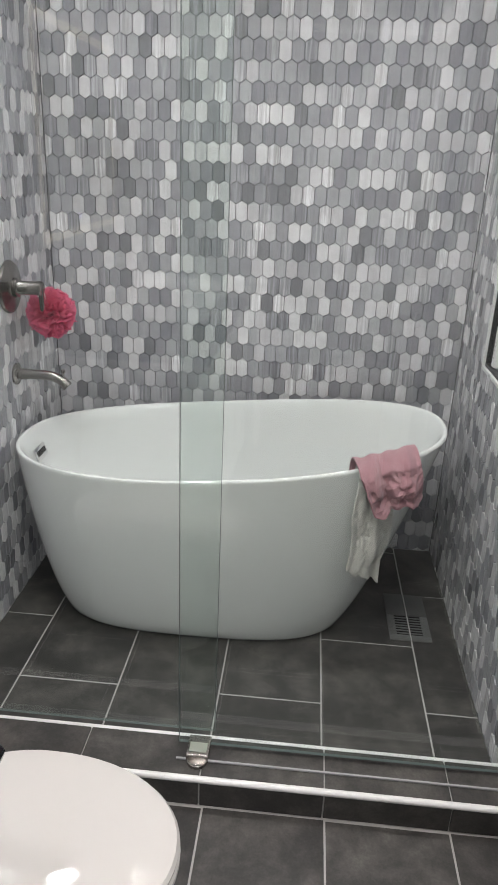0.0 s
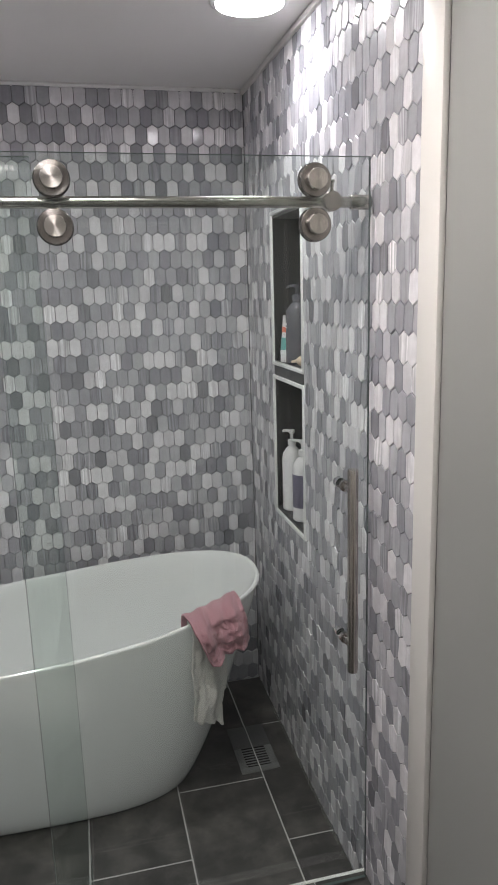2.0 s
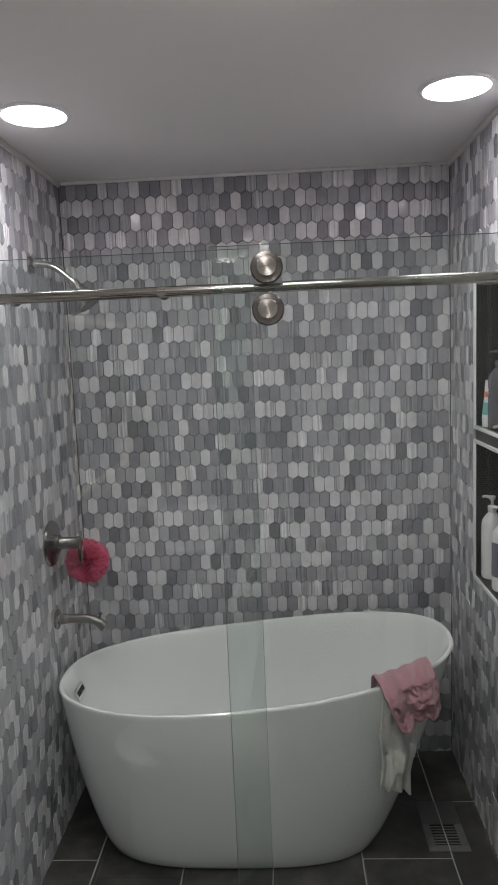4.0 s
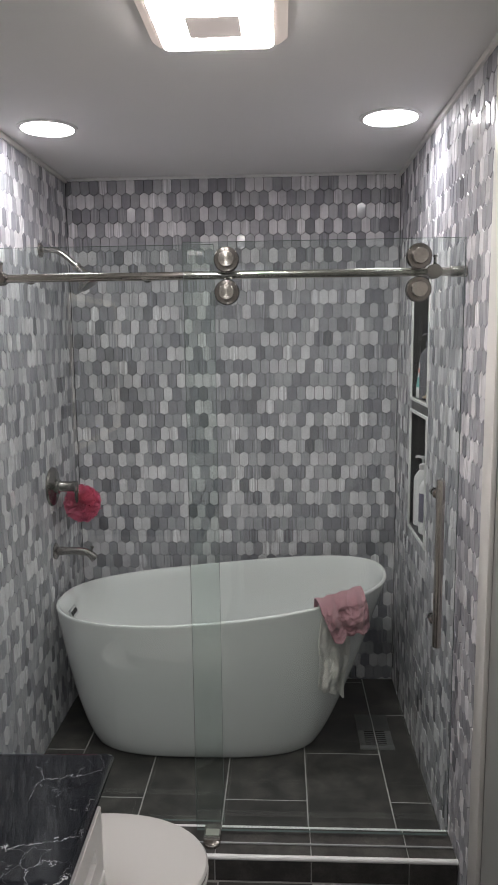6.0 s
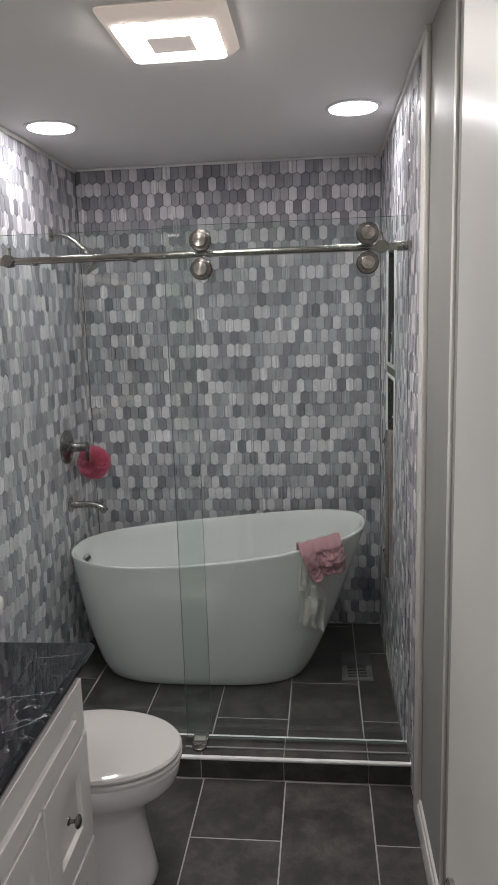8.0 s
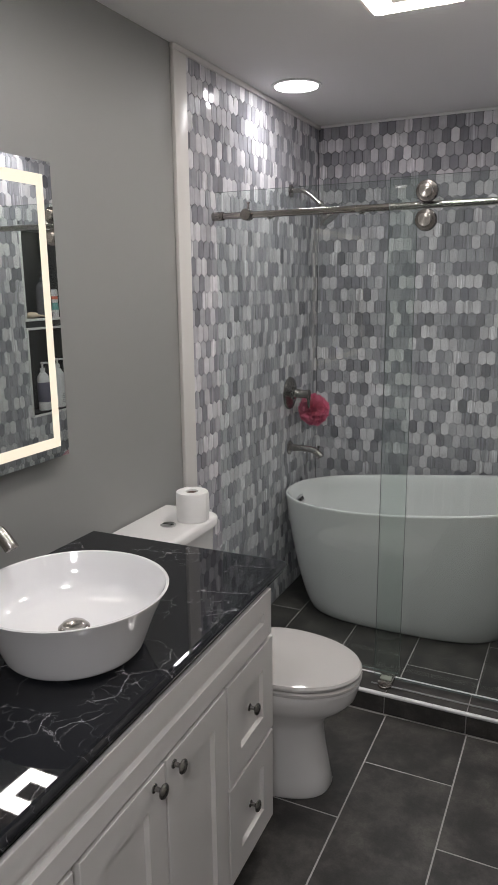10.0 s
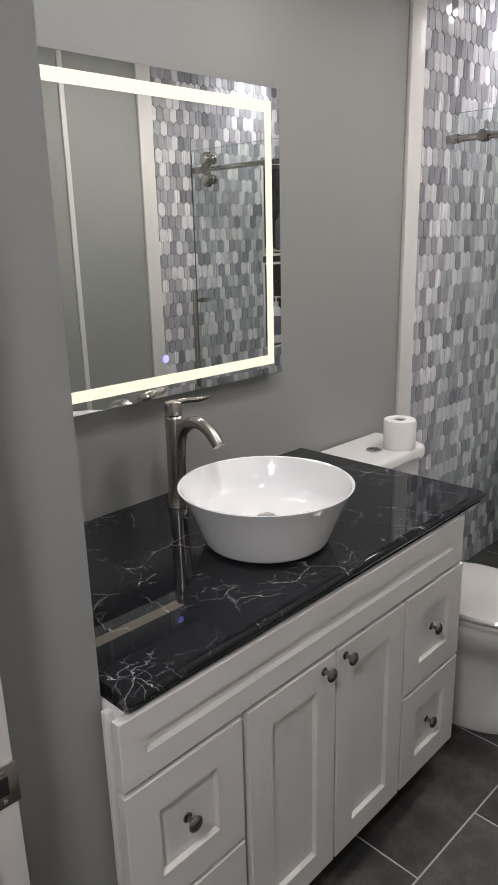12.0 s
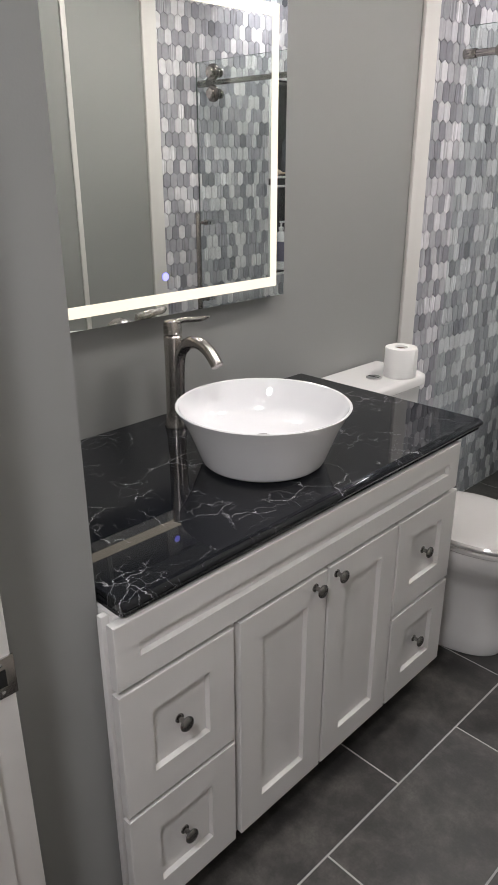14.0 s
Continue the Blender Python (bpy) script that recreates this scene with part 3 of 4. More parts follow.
# ---- cloths over the tub's lip ----
def drape(top, bottom, inside, hems, seed, gap=0.016, rows=60, cols=44, bm=None, rumple=1.0, wavy=0.35):
    """A cloth hung over the lip: top and bottom are x ranges, hems the drops of its two sides."""
    rng = random.Random(seed)
    ph = [rng.uniform(0, 6.28) for _ in range(8)]
    out = bm or bmesh.new()
    grid = []
    for i in range(cols + 1):
        s = i / cols
        line = []
        hem = hems[0] + (hems[1] - hems[0]) * s + wavy * (0.012 * math.sin(5 * s + ph[0]) + 0.007 * math.sin(17 * s + ph[1])) - 0.010 * max(0, abs(s - 0.5) - 0.44) / 0.06
        for j in range(rows + 1):
            d = (inside + hem) * j / rows - inside
            k = max(0.0, d) / hem
            a, b = top[0] + (bottom[0] - top[0]) * k, top[1] + (bottom[1] - top[1]) * k
            x = a + (b - a) * s
            u = max(-0.98, min(0.98, ((top[0] + (top[1] - top[0]) * s) - TCX) / 0.705))
            yl = TCY - THY * (1 - abs(u) ** 2.35) ** (1 / 2.35)
            zl = lip_height(u)
            fold = 0.6 * math.sin(9 * s + ph[2] + 3 * d) + 0.35 * math.sin(21 * s + ph[3] - 9 * d) + 0.35 * math.sin(5 * s + 26 * d + ph[4])
            fold = fold * (0.55 + 0.45 * rumple) + rumple * 0.9 * (noise.noise((x * 19, d * 19, seed)) + 0.55 * noise.noise((x * 45, d * 45, seed))) + 0.5 * (1 - rumple) * math.sin(14 * s + ph[7]) - rumple * 1.1 * abs(noise.noise((x * 52, d * 52, seed + 3))) + rumple * 0.3 * noise.noise((x * 110, d * 110, seed))
            amp = (0.009 + 0.006 * rumple) * min(1.0, max(0.0, d + 0.02) / 0.08) + 0.002
            if abs(d) < 0.032:
                t = (d + 0.032) / 0.064
                y = (yl + 0.034 + gap) * (1 - t) + (yl - gap) * t
                z = zl + gap * 0.7 - 0.028 * (2 * t - 1) ** 2
            elif d < 0:
                y, z = yl + 0.034 + gap + 0.35 * (-d - 0.032), zl + gap * 0.7 - 0.028 + (d + 0.032)
            else:
                y, z = yl - gap - 0.006 * k, zl + gap * 0.7 - 0.028 - (d - 0.032)
            y -= amp * (fold + 0.8)
            line.append(out.verts.new((x + 0.004 * math.sin(31 * d + ph[6]) + 0.003 * fold * k, y, z + 0.003 * math.sin(23 * s + 31 * d + ph[5]))))
        grid.append(line)
    for a, b in zip(grid, grid[1:]):
        for j in range(rows):
            out.faces.new((a[j], a[j + 1], b[j + 1], b[j]))
    return out


def towel(name, bm, material, label):
    ob = part(name, bm, material, None, label)
    mod = ob.modifiers.new("thickness", "SOLIDIFY")
    mod.thickness, mod.offset = 0.005, 0
    tagged(ob, label, "towel")


bm = drape((0.205, 0.345), (0.200, 0.300), 0.05, (0.330, 0.415), 3, rumple=0.6)
towel("hand_towel", bm, WHITE_CLOTH, "white hand towel hanging over the tub's lip")
towel("washcloth", drape((0.190, 0.372), (0.262, 0.404), 0.075, (0.145, 0.150), 8, gap=0.040, rumple=1.0), PINK_CLOTH, "dusty pink washcloth over a white towel on the tub")

# ---- floor register in the shower ----
reg = thing("floor_register", (0.455, 2.6, SHOWER_Z), "grey tile-in floor register with a slatted grille", "floor register")
VX0, VX1, VY0, VY1 = 0.384, 0.525, 2.466, 2.738
REG = plain("grey_register", (0.135, 0.135, 0.136), 0.45, 0.1, 30)
part("plate", box(VX0, VX1, 2.606, VY1, SHOWER_Z - 0.002, SHOWER_Z + 0.003, 0.001), plain("register_plate", (0.105, 0.105, 0.106), 0.45, 0.15, 30), reg)
for b in ((VX0, VX1, VY0, VY0 + 0.03), (VX0, VX0 + 0.026, VY0 + 0.03, 2.606), (VX1 - 0.026, VX1, VY0 + 0.03, 2.606)):
    part("frame", box(*b, SHOWER_Z - 0.002, SHOWER_Z + 0.003, 0.001), REG, reg)
part("well", box(VX0 + 0.026, VX1 - 0.026, VY0 + 0.03, 2.606, SHOWER_Z - 0.004, SHOWER_Z + 0.0003), HOLE_SHADE, reg)
for k in range(7):
    y = VY0 + 0.038 + k * 0.0145
    part("slat", box(VX0 + 0.026, VX1 - 0.026, y, y + 0.006, SHOWER_Z, SHOWER_Z + 0.002, 0.0005, 1), REG, reg)
part("joint_strip", box(0.453, 0.457, VY0, VY1, SHOWER_Z, SHOWER_Z + 0.0036), GROUT, reg, "pale grout joint")

# ---- shower glass and its rail ----
RAIL_Y, RAIL_Z, DOOR_Y, FIX_Y = 1.88, 1.888, 1.852, 1.905
GTOP = 1.98


def pane(name, x0, x1, y, z0, z1, parent):
    ob = part(name, box(x0, x1, y - 0.004, y + 0.004, z0, z1), GLASS, parent, smooth=False)
    ob.visible_shadow = False
    return ob


def glass_rims(x0, x1, y, z0, z1, parent, sides):
    e = 0.0007
    for s in sides:
        b = {"l": (x0 - e, x0, y - 0.004, y + 0.004, z0, z1), "r": (x1, x1 + e, y - 0.004, y + 0.004, z0, z1),
             "t": (x0, x1, y - 0.004, y + 0.004, z1, z1 + e), "b": (x0, x1, y - 0.004, y + 0.004, z0 - e, z0)}[s]
        part("polished_edge", box(*b), GLASS_EDGE, parent, "green polished glass edge", smooth=False)


fixed = thing("glass_panel", (-0.53, FIX_Y, CURB_Z), "fixed clear glass shower panel", "glass panel")
pane("pane", XL + 0.002, -0.137, FIX_Y, CURB_Z + 0.004, GTOP, fixed)
glass_rims(XL + 0.002, -0.137, FIX_Y, CURB_Z + 0.004, GTOP, fixed, "rtb")

slider = thing("sliding_glass_door", (0.19, DOOR_Y, CURB_Z), "clear sliding glass shower door with nickel rollers and pull", "shower door")
pane("pane", -0.222, XR - 0.012, DOOR_Y, CURB_Z + 0.012, GTOP, slider)
glass_rims(-0.222, XR - 0.012, DOOR_Y, CURB_Z + 0.012, GTOP, slider, "lrtb")
for rx in (-0.094, 0.460):
    for rz in (1.929, 1.836):
        wheel = part("roller", lathe([(0.030, -0.004), (0.034, 0.0), (0.036, 0.002), (0.036, 0.013), (0.034, 0.016), (0.018, 0.0165)], (rx, DOOR_Y - 0.004, rz), 36, TO_NY), TURNED, slider, "brushed nickel roller disc")
        part("cap", lathe([(0.0225, 0.0), (0.0225, 0.016), (0.021, 0.018), (0.004, 0.0182)], (rx, DOOR_Y - 0.020, rz), 28, TO_NY), BRIGHT_TURNED, wheel)
        part("tyre", lathe([(0.034, 0.0), (0.037, 0.001), (0.037, 0.003), (0.034, 0.004)], (rx, DOOR_Y - 0.002, rz), 32, TO_NY), RUBBER, wheel, "black rubber ring")
        part("axle", lathe([(0.014, 0), (0.014, 0.028), (0.022, 0.028), (0.022, 0.036)], (rx, DOOR_Y + 0.003, rz), 20, TO_Y), NICKEL, wheel)
ETCH = frosted("etched_glass", (0.7, 0.72, 0.72), 0.15)
for k in range(4):
    part("etched_mark", box(-0.204 + 0.0105 * k, -0.1965 + 0.0105 * k, DOOR_Y - 0.0046, DOOR_Y - 0.0042, 1.943, 1.954), ETCH, slider, "faint etched maker's mark")
PX, PY = 0.526, 1.780
pull = part("pull_bar", tube([(PX, PY, 0.775), (PX, PY, 0.778), (PX, PY, 1.285), (PX, PY, 1.288)], [0.0115, 0.0127, 0.0127, 0.0115], 20), NICKEL_Z, slider, "brushed nickel pull bar")
for z in (0.84, 1.235):
    part("standoff", lathe([(0.0085, 0.0), (0.0085, 0.042), (0.0135, 0.043), (0.0135, 0.054)], (PX, PY + 0.004, z), 18, TO_Y), NICKEL, pull)
    part("inner_cap", lathe([(0.0135, 0), (0.0135, 0.02), (0.011, 0.024), (0.003, 0.0245)], (PX, DOOR_Y + 0.004, z), 18, TO_Y), CHROME, pull)

rail = thing("shower_rail", (0, RAIL_Y, RAIL_Z), "brushed nickel round shower rail with end stops", "shower rail")
part("bar", tube([(XL + 0.02, RAIL_Y, RAIL_Z), (XR - 0.02, RAIL_Y, RAIL_Z)], 0.0125, 24), NICKEL_X, rail)
for x, ax in ((XL, TO_X), (XR, TO_NX)):
    part("wall_mount", lathe([(0.0165, 0.0), (0.0165, 0.045), (0.015, 0.047), (0.0125, 0.047)], (x, RAIL_Y, RAIL_Z), 24, ax), NICKEL_X, rail)
for x in (-0.778, 0.508):
    st = part("end_stop", lathe([(0.020, 0.0), (0.0215, 0.002), (0.0215, 0.034), (0.020, 0.036), (0.004, 0.0365)], (x, RAIL_Y + 0.010, RAIL_Z), 28, TO_NY), TURNED, rail, "round end stop with a pin")
    part("pin", tube([(x + 0.004, RAIL_Y - 0.005, RAIL_Z + 0.018), (x + 0.004, RAIL_Y - 0.005, RAIL_Z + 0.040), (x + 0.004, RAIL_Y - 0.005, RAIL_Z + 0.041), (x + 0.004, RAIL_Y - 0.005, RAIL_Z + 0.047)], [0.0045, 0.0045, 0.0065, 0.0065], 12), NICKEL, st)
for x in (-0.70, -0.34):
    part("panel_clamp", lathe([(0.012, -0.012), (0.012, 0.030), (0.016, 0.032), (0.016, 0.040)], (x, RAIL_Y, RAIL_Z), 18, TO_Y), NICKEL, rail)

guide = thing("door_guide", (-0.168, 1.815, CURB_Z), "small nickel sliding door guide on the curb", "door guide")
part("block", box(-0.196, -0.140, 1.796, 1.864, CURB_Z + 0.001, CURB_Z + 0.024, 0.003), NICKEL, guide)
part("roller_foot", lathe([(0.026, 0), (0.026, 0.008), (0.024, 0.010)], (-0.168, 1.800, CURB_Z + 0.0005), 24), NICKEL, guide)
part("top_cap", box(-0.190, -0.146, 1.806, 1.836, CURB_Z + 0.0245, CURB_Z + 0.028, 0.001), principled("pale_clear_plastic", (0.30, 0.33, 0.28), 0.2)[0], guide, "pale clear plastic cap")

# ---- shower fittings on the tiled wall ----
FITY = 2.675
valve = thing("shower_valve", (XL, FITY, 1.08), "brushed nickel shower valve with a lever", "shower valve")
part("plate", lathe([(0.083, 0.0), (0.084, 0.004), (0.080, 0.010), (0.066, 0.013), (0.052, 0.016), (0.036, 0.020), (0.034, 0.022)], (XL + 0.0005, FITY, 1.08), 48, TO_X), DARK_NICKEL, valve)
part("sleeve", lathe([(0.030, 0.0), (0.031, 0.014), (0.025, 0.016), (0.022, 0.020), (0.022, 0.075), (0.024, 0.077), (0.024, 0.088), (0.020, 0.092)], (XL + 0.02, FITY, 1.08), 28, TO_X), DARK_NICKEL, valve)
part("lever", tube([(XL + 0.105, FITY, 1.082), (XL + 0.106, FITY, 1.06), (XL + 0.107, FITY, 1.02), (XL + 0.107, FITY, 1.008)], [0.0095, 0.0085, 0.0075, 0.005], 14), DARK_NICKEL, valve)

spout = thing("tub_spout", (XL, FITY, 0.79), "brushed nickel wall tub spout with a diverter knob", "tub spout")
part("flange", lathe([(0.036, 0.0), (0.036, 0.006), (0.030, 0.010), (0.022, 0.012)], (XL + 0.0005, FITY, 0.792), 32, TO_X), DARK_NICKEL, spout)
part("pipe", tube(curve_points([(XL + 0.008, FITY, 0.792), (XL + 0.06, FITY, 0.794), (XL + 0.115, FITY, 0.792), (XL + 0.150, FITY, 0.782), (XL + 0.176, FITY, 0.757)], 22), [0.019] * 4 + [0.0165] * 14 + [0.017, 0.0175, 0.018, 0.0185, 0.018], 18), DARK_NICKEL, spout)
part("diverter", tube([(XL + 0.16, FITY, 0.785), (XL + 0.163, FITY, 0.806), (XL + 0.163, FITY, 0.807), (XL + 0.164, FITY, 0.815)], [0.004, 0.004, 0.008, 0.007], 12), DARK_NICKEL, spout)

head = thing("overhead_shower", (XL, FITY + 0.01, 2.07), "brushed nickel shower head on a bent arm", "shower")
HY = FITY + 0.01
part("flange", lathe([(0.030, 0.0), (0.029, 0.006), (0.018, 0.012), (0.012, 0.013)], (XL + 0.0005, HY, 2.07), 28, TO_X), NICKEL, head)
part("arm", tube(curve_points([(XL + 0.006, HY, 2.07), (XL + 0.06, HY, 2.068), (XL + 0.10, HY, 2.048), (XL + 0.145, HY, 2.008)], 18), 0.0105, 14), NICKEL, head)
tip = Matrix.Rotation(radians(180 - 38), 4, "Y")
part("ball_nut", lathe([(0.010, -0.014), (0.017, -0.010), (0.019, 0.0), (0.017, 0.010), (0.012, 0.016)], (XL + 0.152, HY, 2.000), 20, tip), NICKEL, head)
bell = part("bell", lathe([(0.014, 0.0), (0.018, 0.012), (0.028, 0.035), (0.046, 0.056), (0.056, 0.064), (0.056, 0.074), (0.050, 0.077)], (XL + 0.160, HY, 1.992), 36, tip), NICKEL, head)
part("spray_face", lathe([(0.048, 0.0772), (0.046, 0.079), (0.02, 0.080)], (XL + 0.160, HY, 1.992), 32, tip), plain("grey_spray_face", (0.22, 0.22, 0.22), 0.4, 0.1, 60), bell, "grey rubber nozzle face")

# ---- bath pouf hung on the valve ----
def pouf(at, r):
    rng = random.Random(21)
    bm = bmesh.new()
    bmesh.ops.create_icosphere(bm, subdivisions=3, radius=r * 0.45, matrix=Matrix.Translation(at))
    for k in range(120):
        z = rng.uniform(-1, 1)
        a = rng.uniform(0, 6.283)
        d = Vector((math.cos(a) * math.sqrt(1 - z * z), math.sin(a) * math.sqrt(1 - z * z), z))
        s = d.orthogonal().normalized()
        s.rotate(Matrix.Rotation(rng.uniform(0, 6.28), 3, d))
        t = d.cross(s)
        width, ph, bend = rng.uniform(0.7, 1.15) * r, rng.uniform(0, 6.28), rng.uniform(-0.35, 0.35)
        prev = None
        for j in range(10):
            f = j / 9 - 0.5
            wob = 0.24 * r * math.sin(f * 15 + ph)
            base = Vector(at) + d * r * 0.42 + s * f * width * 0.7 + t * (wob * 0.4)
            top = Vector(at) + d * r * (0.98 + 0.10 * math.sin(f * 19 + ph) - 0.35 * f * f) + s * f * width * 1.25 + t * (wob + bend * r * 0.5)
            row = (bm.verts.new(base), bm.verts.new((base + top) / 2 + t * wob * 0.5), bm.verts.new(top))
            if prev:
                for q in range(2):
                    bm.faces.new((prev[q], row[q], row[q + 1], prev[q + 1]))
            prev = row
    ob = part("bath_pouf", bm, POUF_MESH, None, "bright pink netting bath pouf hung on the valve")
    return tagged(ob, "bright pink netting bath pouf hung on the valve", "bath pouf")


pouf((XL + 0.106, FITY + 0.078, 0.988), 0.075)
tagged(part("pouf_cord", tube(curve_points([(XL + 0.100, FITY - 0.012, 1.055), (XL + 0.104, FITY + 0.012, 1.100), (XL + 0.108, FITY + 0.02, 1.065), (XL + 0.106, FITY + 0.05, 1.02)], 18), 0.002, 8), PAPER, None, "thin white hanging cord of the pouf"), "", "cord")

# ---- bottles in the niche ----
def bottle(at, r, h, body, label, group="", squash=1.0, neck=0.012):
    x, y, z = at
    t = thing("pump_bottle", at, label, "bottle", group)
    part("body", lathe([(r * 0.9, 0.0), (r, 0.004), (r, h * 0.80), (r * 0.93, h * 0.88), (r * 0.6, h * 0.96), (neck, h), (neck, h + 0.012)], at, 32, sy=squash), body, t)
    part("collar", lathe([(neck + 0.003, h + 0.004), (neck + 0.003, h + 0.022), (neck - 0.004, h + 0.025), (0.005, h + 0.026), (0.005, h + 0.045), (0.010, h + 0.046), (0.011, h + 0.058)], at, 20), WHITE_PLASTIC if body is not SMOKE else SMOKE, t)
    part("nozzle", tube([(x, y, z + h + 0.052), (x - 0.012, y + 0.018, z + h + 0.053), (x - 0.020, y + 0.036, z + h + 0.050), (x - 0.021, y + 0.040, z + h + 0.046)], [0.006, 0.0055, 0.0045, 0.004], 10), WHITE_PLASTIC if body is not SMOKE else SMOKE, t)
    return t


LOWZ, UPZ = NZ0 + 0.010, NZM1
X1, X2, XD, XT = XR + 0.045, XR + 0.042, XR + 0.046, XR + 0.027
one = bottle((X1, 2.668, LOWZ), 0.036, 0.235, WHITE_PLASTIC, "tall white pump bottle with faint grey print", "bottles in the niche")
for k in range(5):
    part("print_bar", box(X1 - 0.0364, X1 - 0.0350, 2.659, 2.677 - 0.003 * (k % 2), LOWZ + 0.03 + k * 0.012, LOWZ + 0.034 + k * 0.012), GREY_PRINT, one)
two = bottle((X2, 2.535, LOWZ), 0.036, 0.225, WHITE_PLASTIC, "tall white pump bottle with a violet label", "bottles in the niche")
part("label_band", lathe([(0.0362, 0.05), (0.0365, 0.051), (0.0365, 0.165), (0.0362, 0.166)], (X2, 2.535, LOWZ), 32), LILAC, two, "violet-grey paper label")
dark = bottle((XD, 2.588, UPZ), 0.039, 0.205, SMOKE, "smoke-grey pump bottle of body wash", "bottles in the niche", neck=0.014)
part("print_bar", box(XD - 0.0396, XD - 0.0385, 2.580, 2.596, UPZ + 0.130, UPZ + 0.136), PVC, dark)
part("print_bar", box(XD - 0.0396, XD - 0.0385, 2.582, 2.594, UPZ + 0.120, UPZ + 0.123), PVC, dark)
TBY = 2.665
tubebox = thing("cream_tube", (XT, TBY, UPZ), "white squeeze tube with coral and teal print", "tube")
part("cap", lathe([(0.017, 0), (0.018, 0.002), (0.018, 0.028), (0.016, 0.03)], (XT, TBY, UPZ), 20), WHITE_PLASTIC, tubebox)
def tube_ring(f, g=0.0):
    return [Vector((XT + (0.019 - 0.016 * f + g) * math.cos(a), TBY + (0.020 + 0.008 * f + g) * math.sin(a), UPZ + 0.03 + 0.13 * f)) for a in np.linspace(0, 6.283, 25)[:-1]]
part("body", loft([tube_ring(f) for f in np.linspace(0, 1, 8)]), WHITE_PLASTIC, tubebox)
part("coral_band", loft([tube_ring(f, 0.0006) for f in (0.56, 0.70)]), CORAL, tubebox)
part("teal_band", loft([tube_ring(f, 0.0006) for f in (0.10, 0.42)]), TEAL, tubebox)
bm = bmesh.new()
bmesh.ops.create_icosphere(bm, subdivisions=3, radius=1, matrix=Matrix.Translation((XR + 0.035, 2.475, UPZ + 0.018)) @ Matrix.Diagonal((0.026, 0.045, 0.018, 1)))
for v in bm.verts:
    v.co += 0.003 * noise.noise_vector(v.co * 60)
scrub = tagged(part("foot_scrubber", bm, LUFFA, None, "tan pumice scrubber with a rope loop"), "tan pumice scrubber with a rope loop", "scrubber")
rope = bmesh.new()
tube(curve_points([(XR + 0.03, 2.515, UPZ + 0.018), (XR + 0.02, 2.56, UPZ + 0.010), (XR + 0.035, 2.602, UPZ + 0.007), (XR + 0.05, 2.575, UPZ + 0.007), (XR + 0.04, 2.517, UPZ + 0.016)], 24), 0.0055, 10, bm=rope)
part("rope_loop", rope, LUFFA, scrub)

# ---- ceiling lights ----
def ceiling_spot(x, y, lit=SPOT_LIGHT, group="shower ceiling lights"):
    t = thing("recessed_light", (x, y, ZC), "round recessed ceiling light, lit cool white", "ceiling light", group)
    ring = lathe([(0.104, 0.0), (0.103, -0.004), (0.094, -0.007), (0.090, -0.006)], (x, y, ZC - 0.0005), 48)
    part("rim", ring, PVC, t, "white trim ring")
    part("diffuser", lathe([(0.0895, -0.0062), (0.0893, -0.0075), (0.04, -0.0085)], (x, y, ZC - 0.0005), 48), lit, t, "glowing round diffuser")
    if lit is SPOT_LIGHT:
        lamp = bpy.data.lights.new("downlight", "AREA")
        lamp.shape, lamp.size, lamp.energy, lamp.spread, lamp.color = "DISK", 0.17, SPOT_WATTS, radians(125), (0.985, 0.96, 0.975)
        ob = new("downlight", lamp)
        ob.location = (0, 0, -0.011)
        ob.parent = t
    return t


ceiling_spot(0.435, 2.275)
ceiling_spot(-0.745, 2.295)
ceiling_spot(-0.27, 0.34, VANITY_LIGHT, "")
LX, LY = -0.083, 1.449
panel = thing("fan_light", (LX, LY, ZC), "square frosted ceiling fan light, lit warm white", "ceiling light")
def square(h, z):
    pts = []
    for sx, sy in ((1, 1), (-1, 1), (-1, -1), (1, -1)):
        for k in range(5):
            a = math.atan2(sy, sx) + radians(-45 + 22.5 * k)
            pts.append(Vector((LX + sx * (h - 0.018) + 0.018 * math.cos(a), LY + sy * (h - 0.018) + 0.018 * math.sin(a), z)))
    return pts
part("frame", loft([square(0.166, ZC - 0.0005), square(0.167, ZC - 0.006), square(0.150, ZC - 0.024), square(0.1335, ZC - 0.034)]), PANEL_SIDE, panel, "frosted clear side")
part("diffuser", loft([square(0.133, ZC - 0.0345), square(0.131, ZC - 0.037)]), PANEL_LIGHT, panel, "glowing square diffuser")
part("fan_grille", box(LX - 0.060, LX + 0.060, LY - 0.053, LY + 0.053, ZC - 0.041, ZC - 0.0372, 0.003), GRILLE_GLOW, panel, "grey square centre cover with an added faint glow")

# ---- vanity, set a little askew to the wall ----
SKEW = Matrix.Translation((-0.6, 0.45, 0)) @ Matrix.Rotation(radians(1.3), 4, "Z") @ Matrix.Translation((0.6, -0.45, 0))
CX, CY0, CY1, CT = -0.266, -0.170, 1.062, 0.868
top = bmesh.new()
def top_ring(k, dz):
    e = -k
    c = 0.006
    return [Vector((XLP + 0.001, CY0, CT + dz)), Vector((CX - 0.006 - e - c, CY0 , CT + dz)), Vector((CX - 0.006 - e, CY0 + c, CT + dz)),
            Vector((CX - 0.006 - e, CY1 - 0.006 - e - c, CT + dz)), Vector((CX - 0.006 - e - c, CY1 - 0.006 - e, CT + dz)), Vector((XLP + 0.001, CY1 - 0.006 - e, CT + dz))]
prof = [(-0.008, 0.0), (-0.002, -0.0015), (0.004, -0.006), (0.006, -0.012), (0.005, -0.018), (-0.001, -0.024), (-0.010, -0.030)]
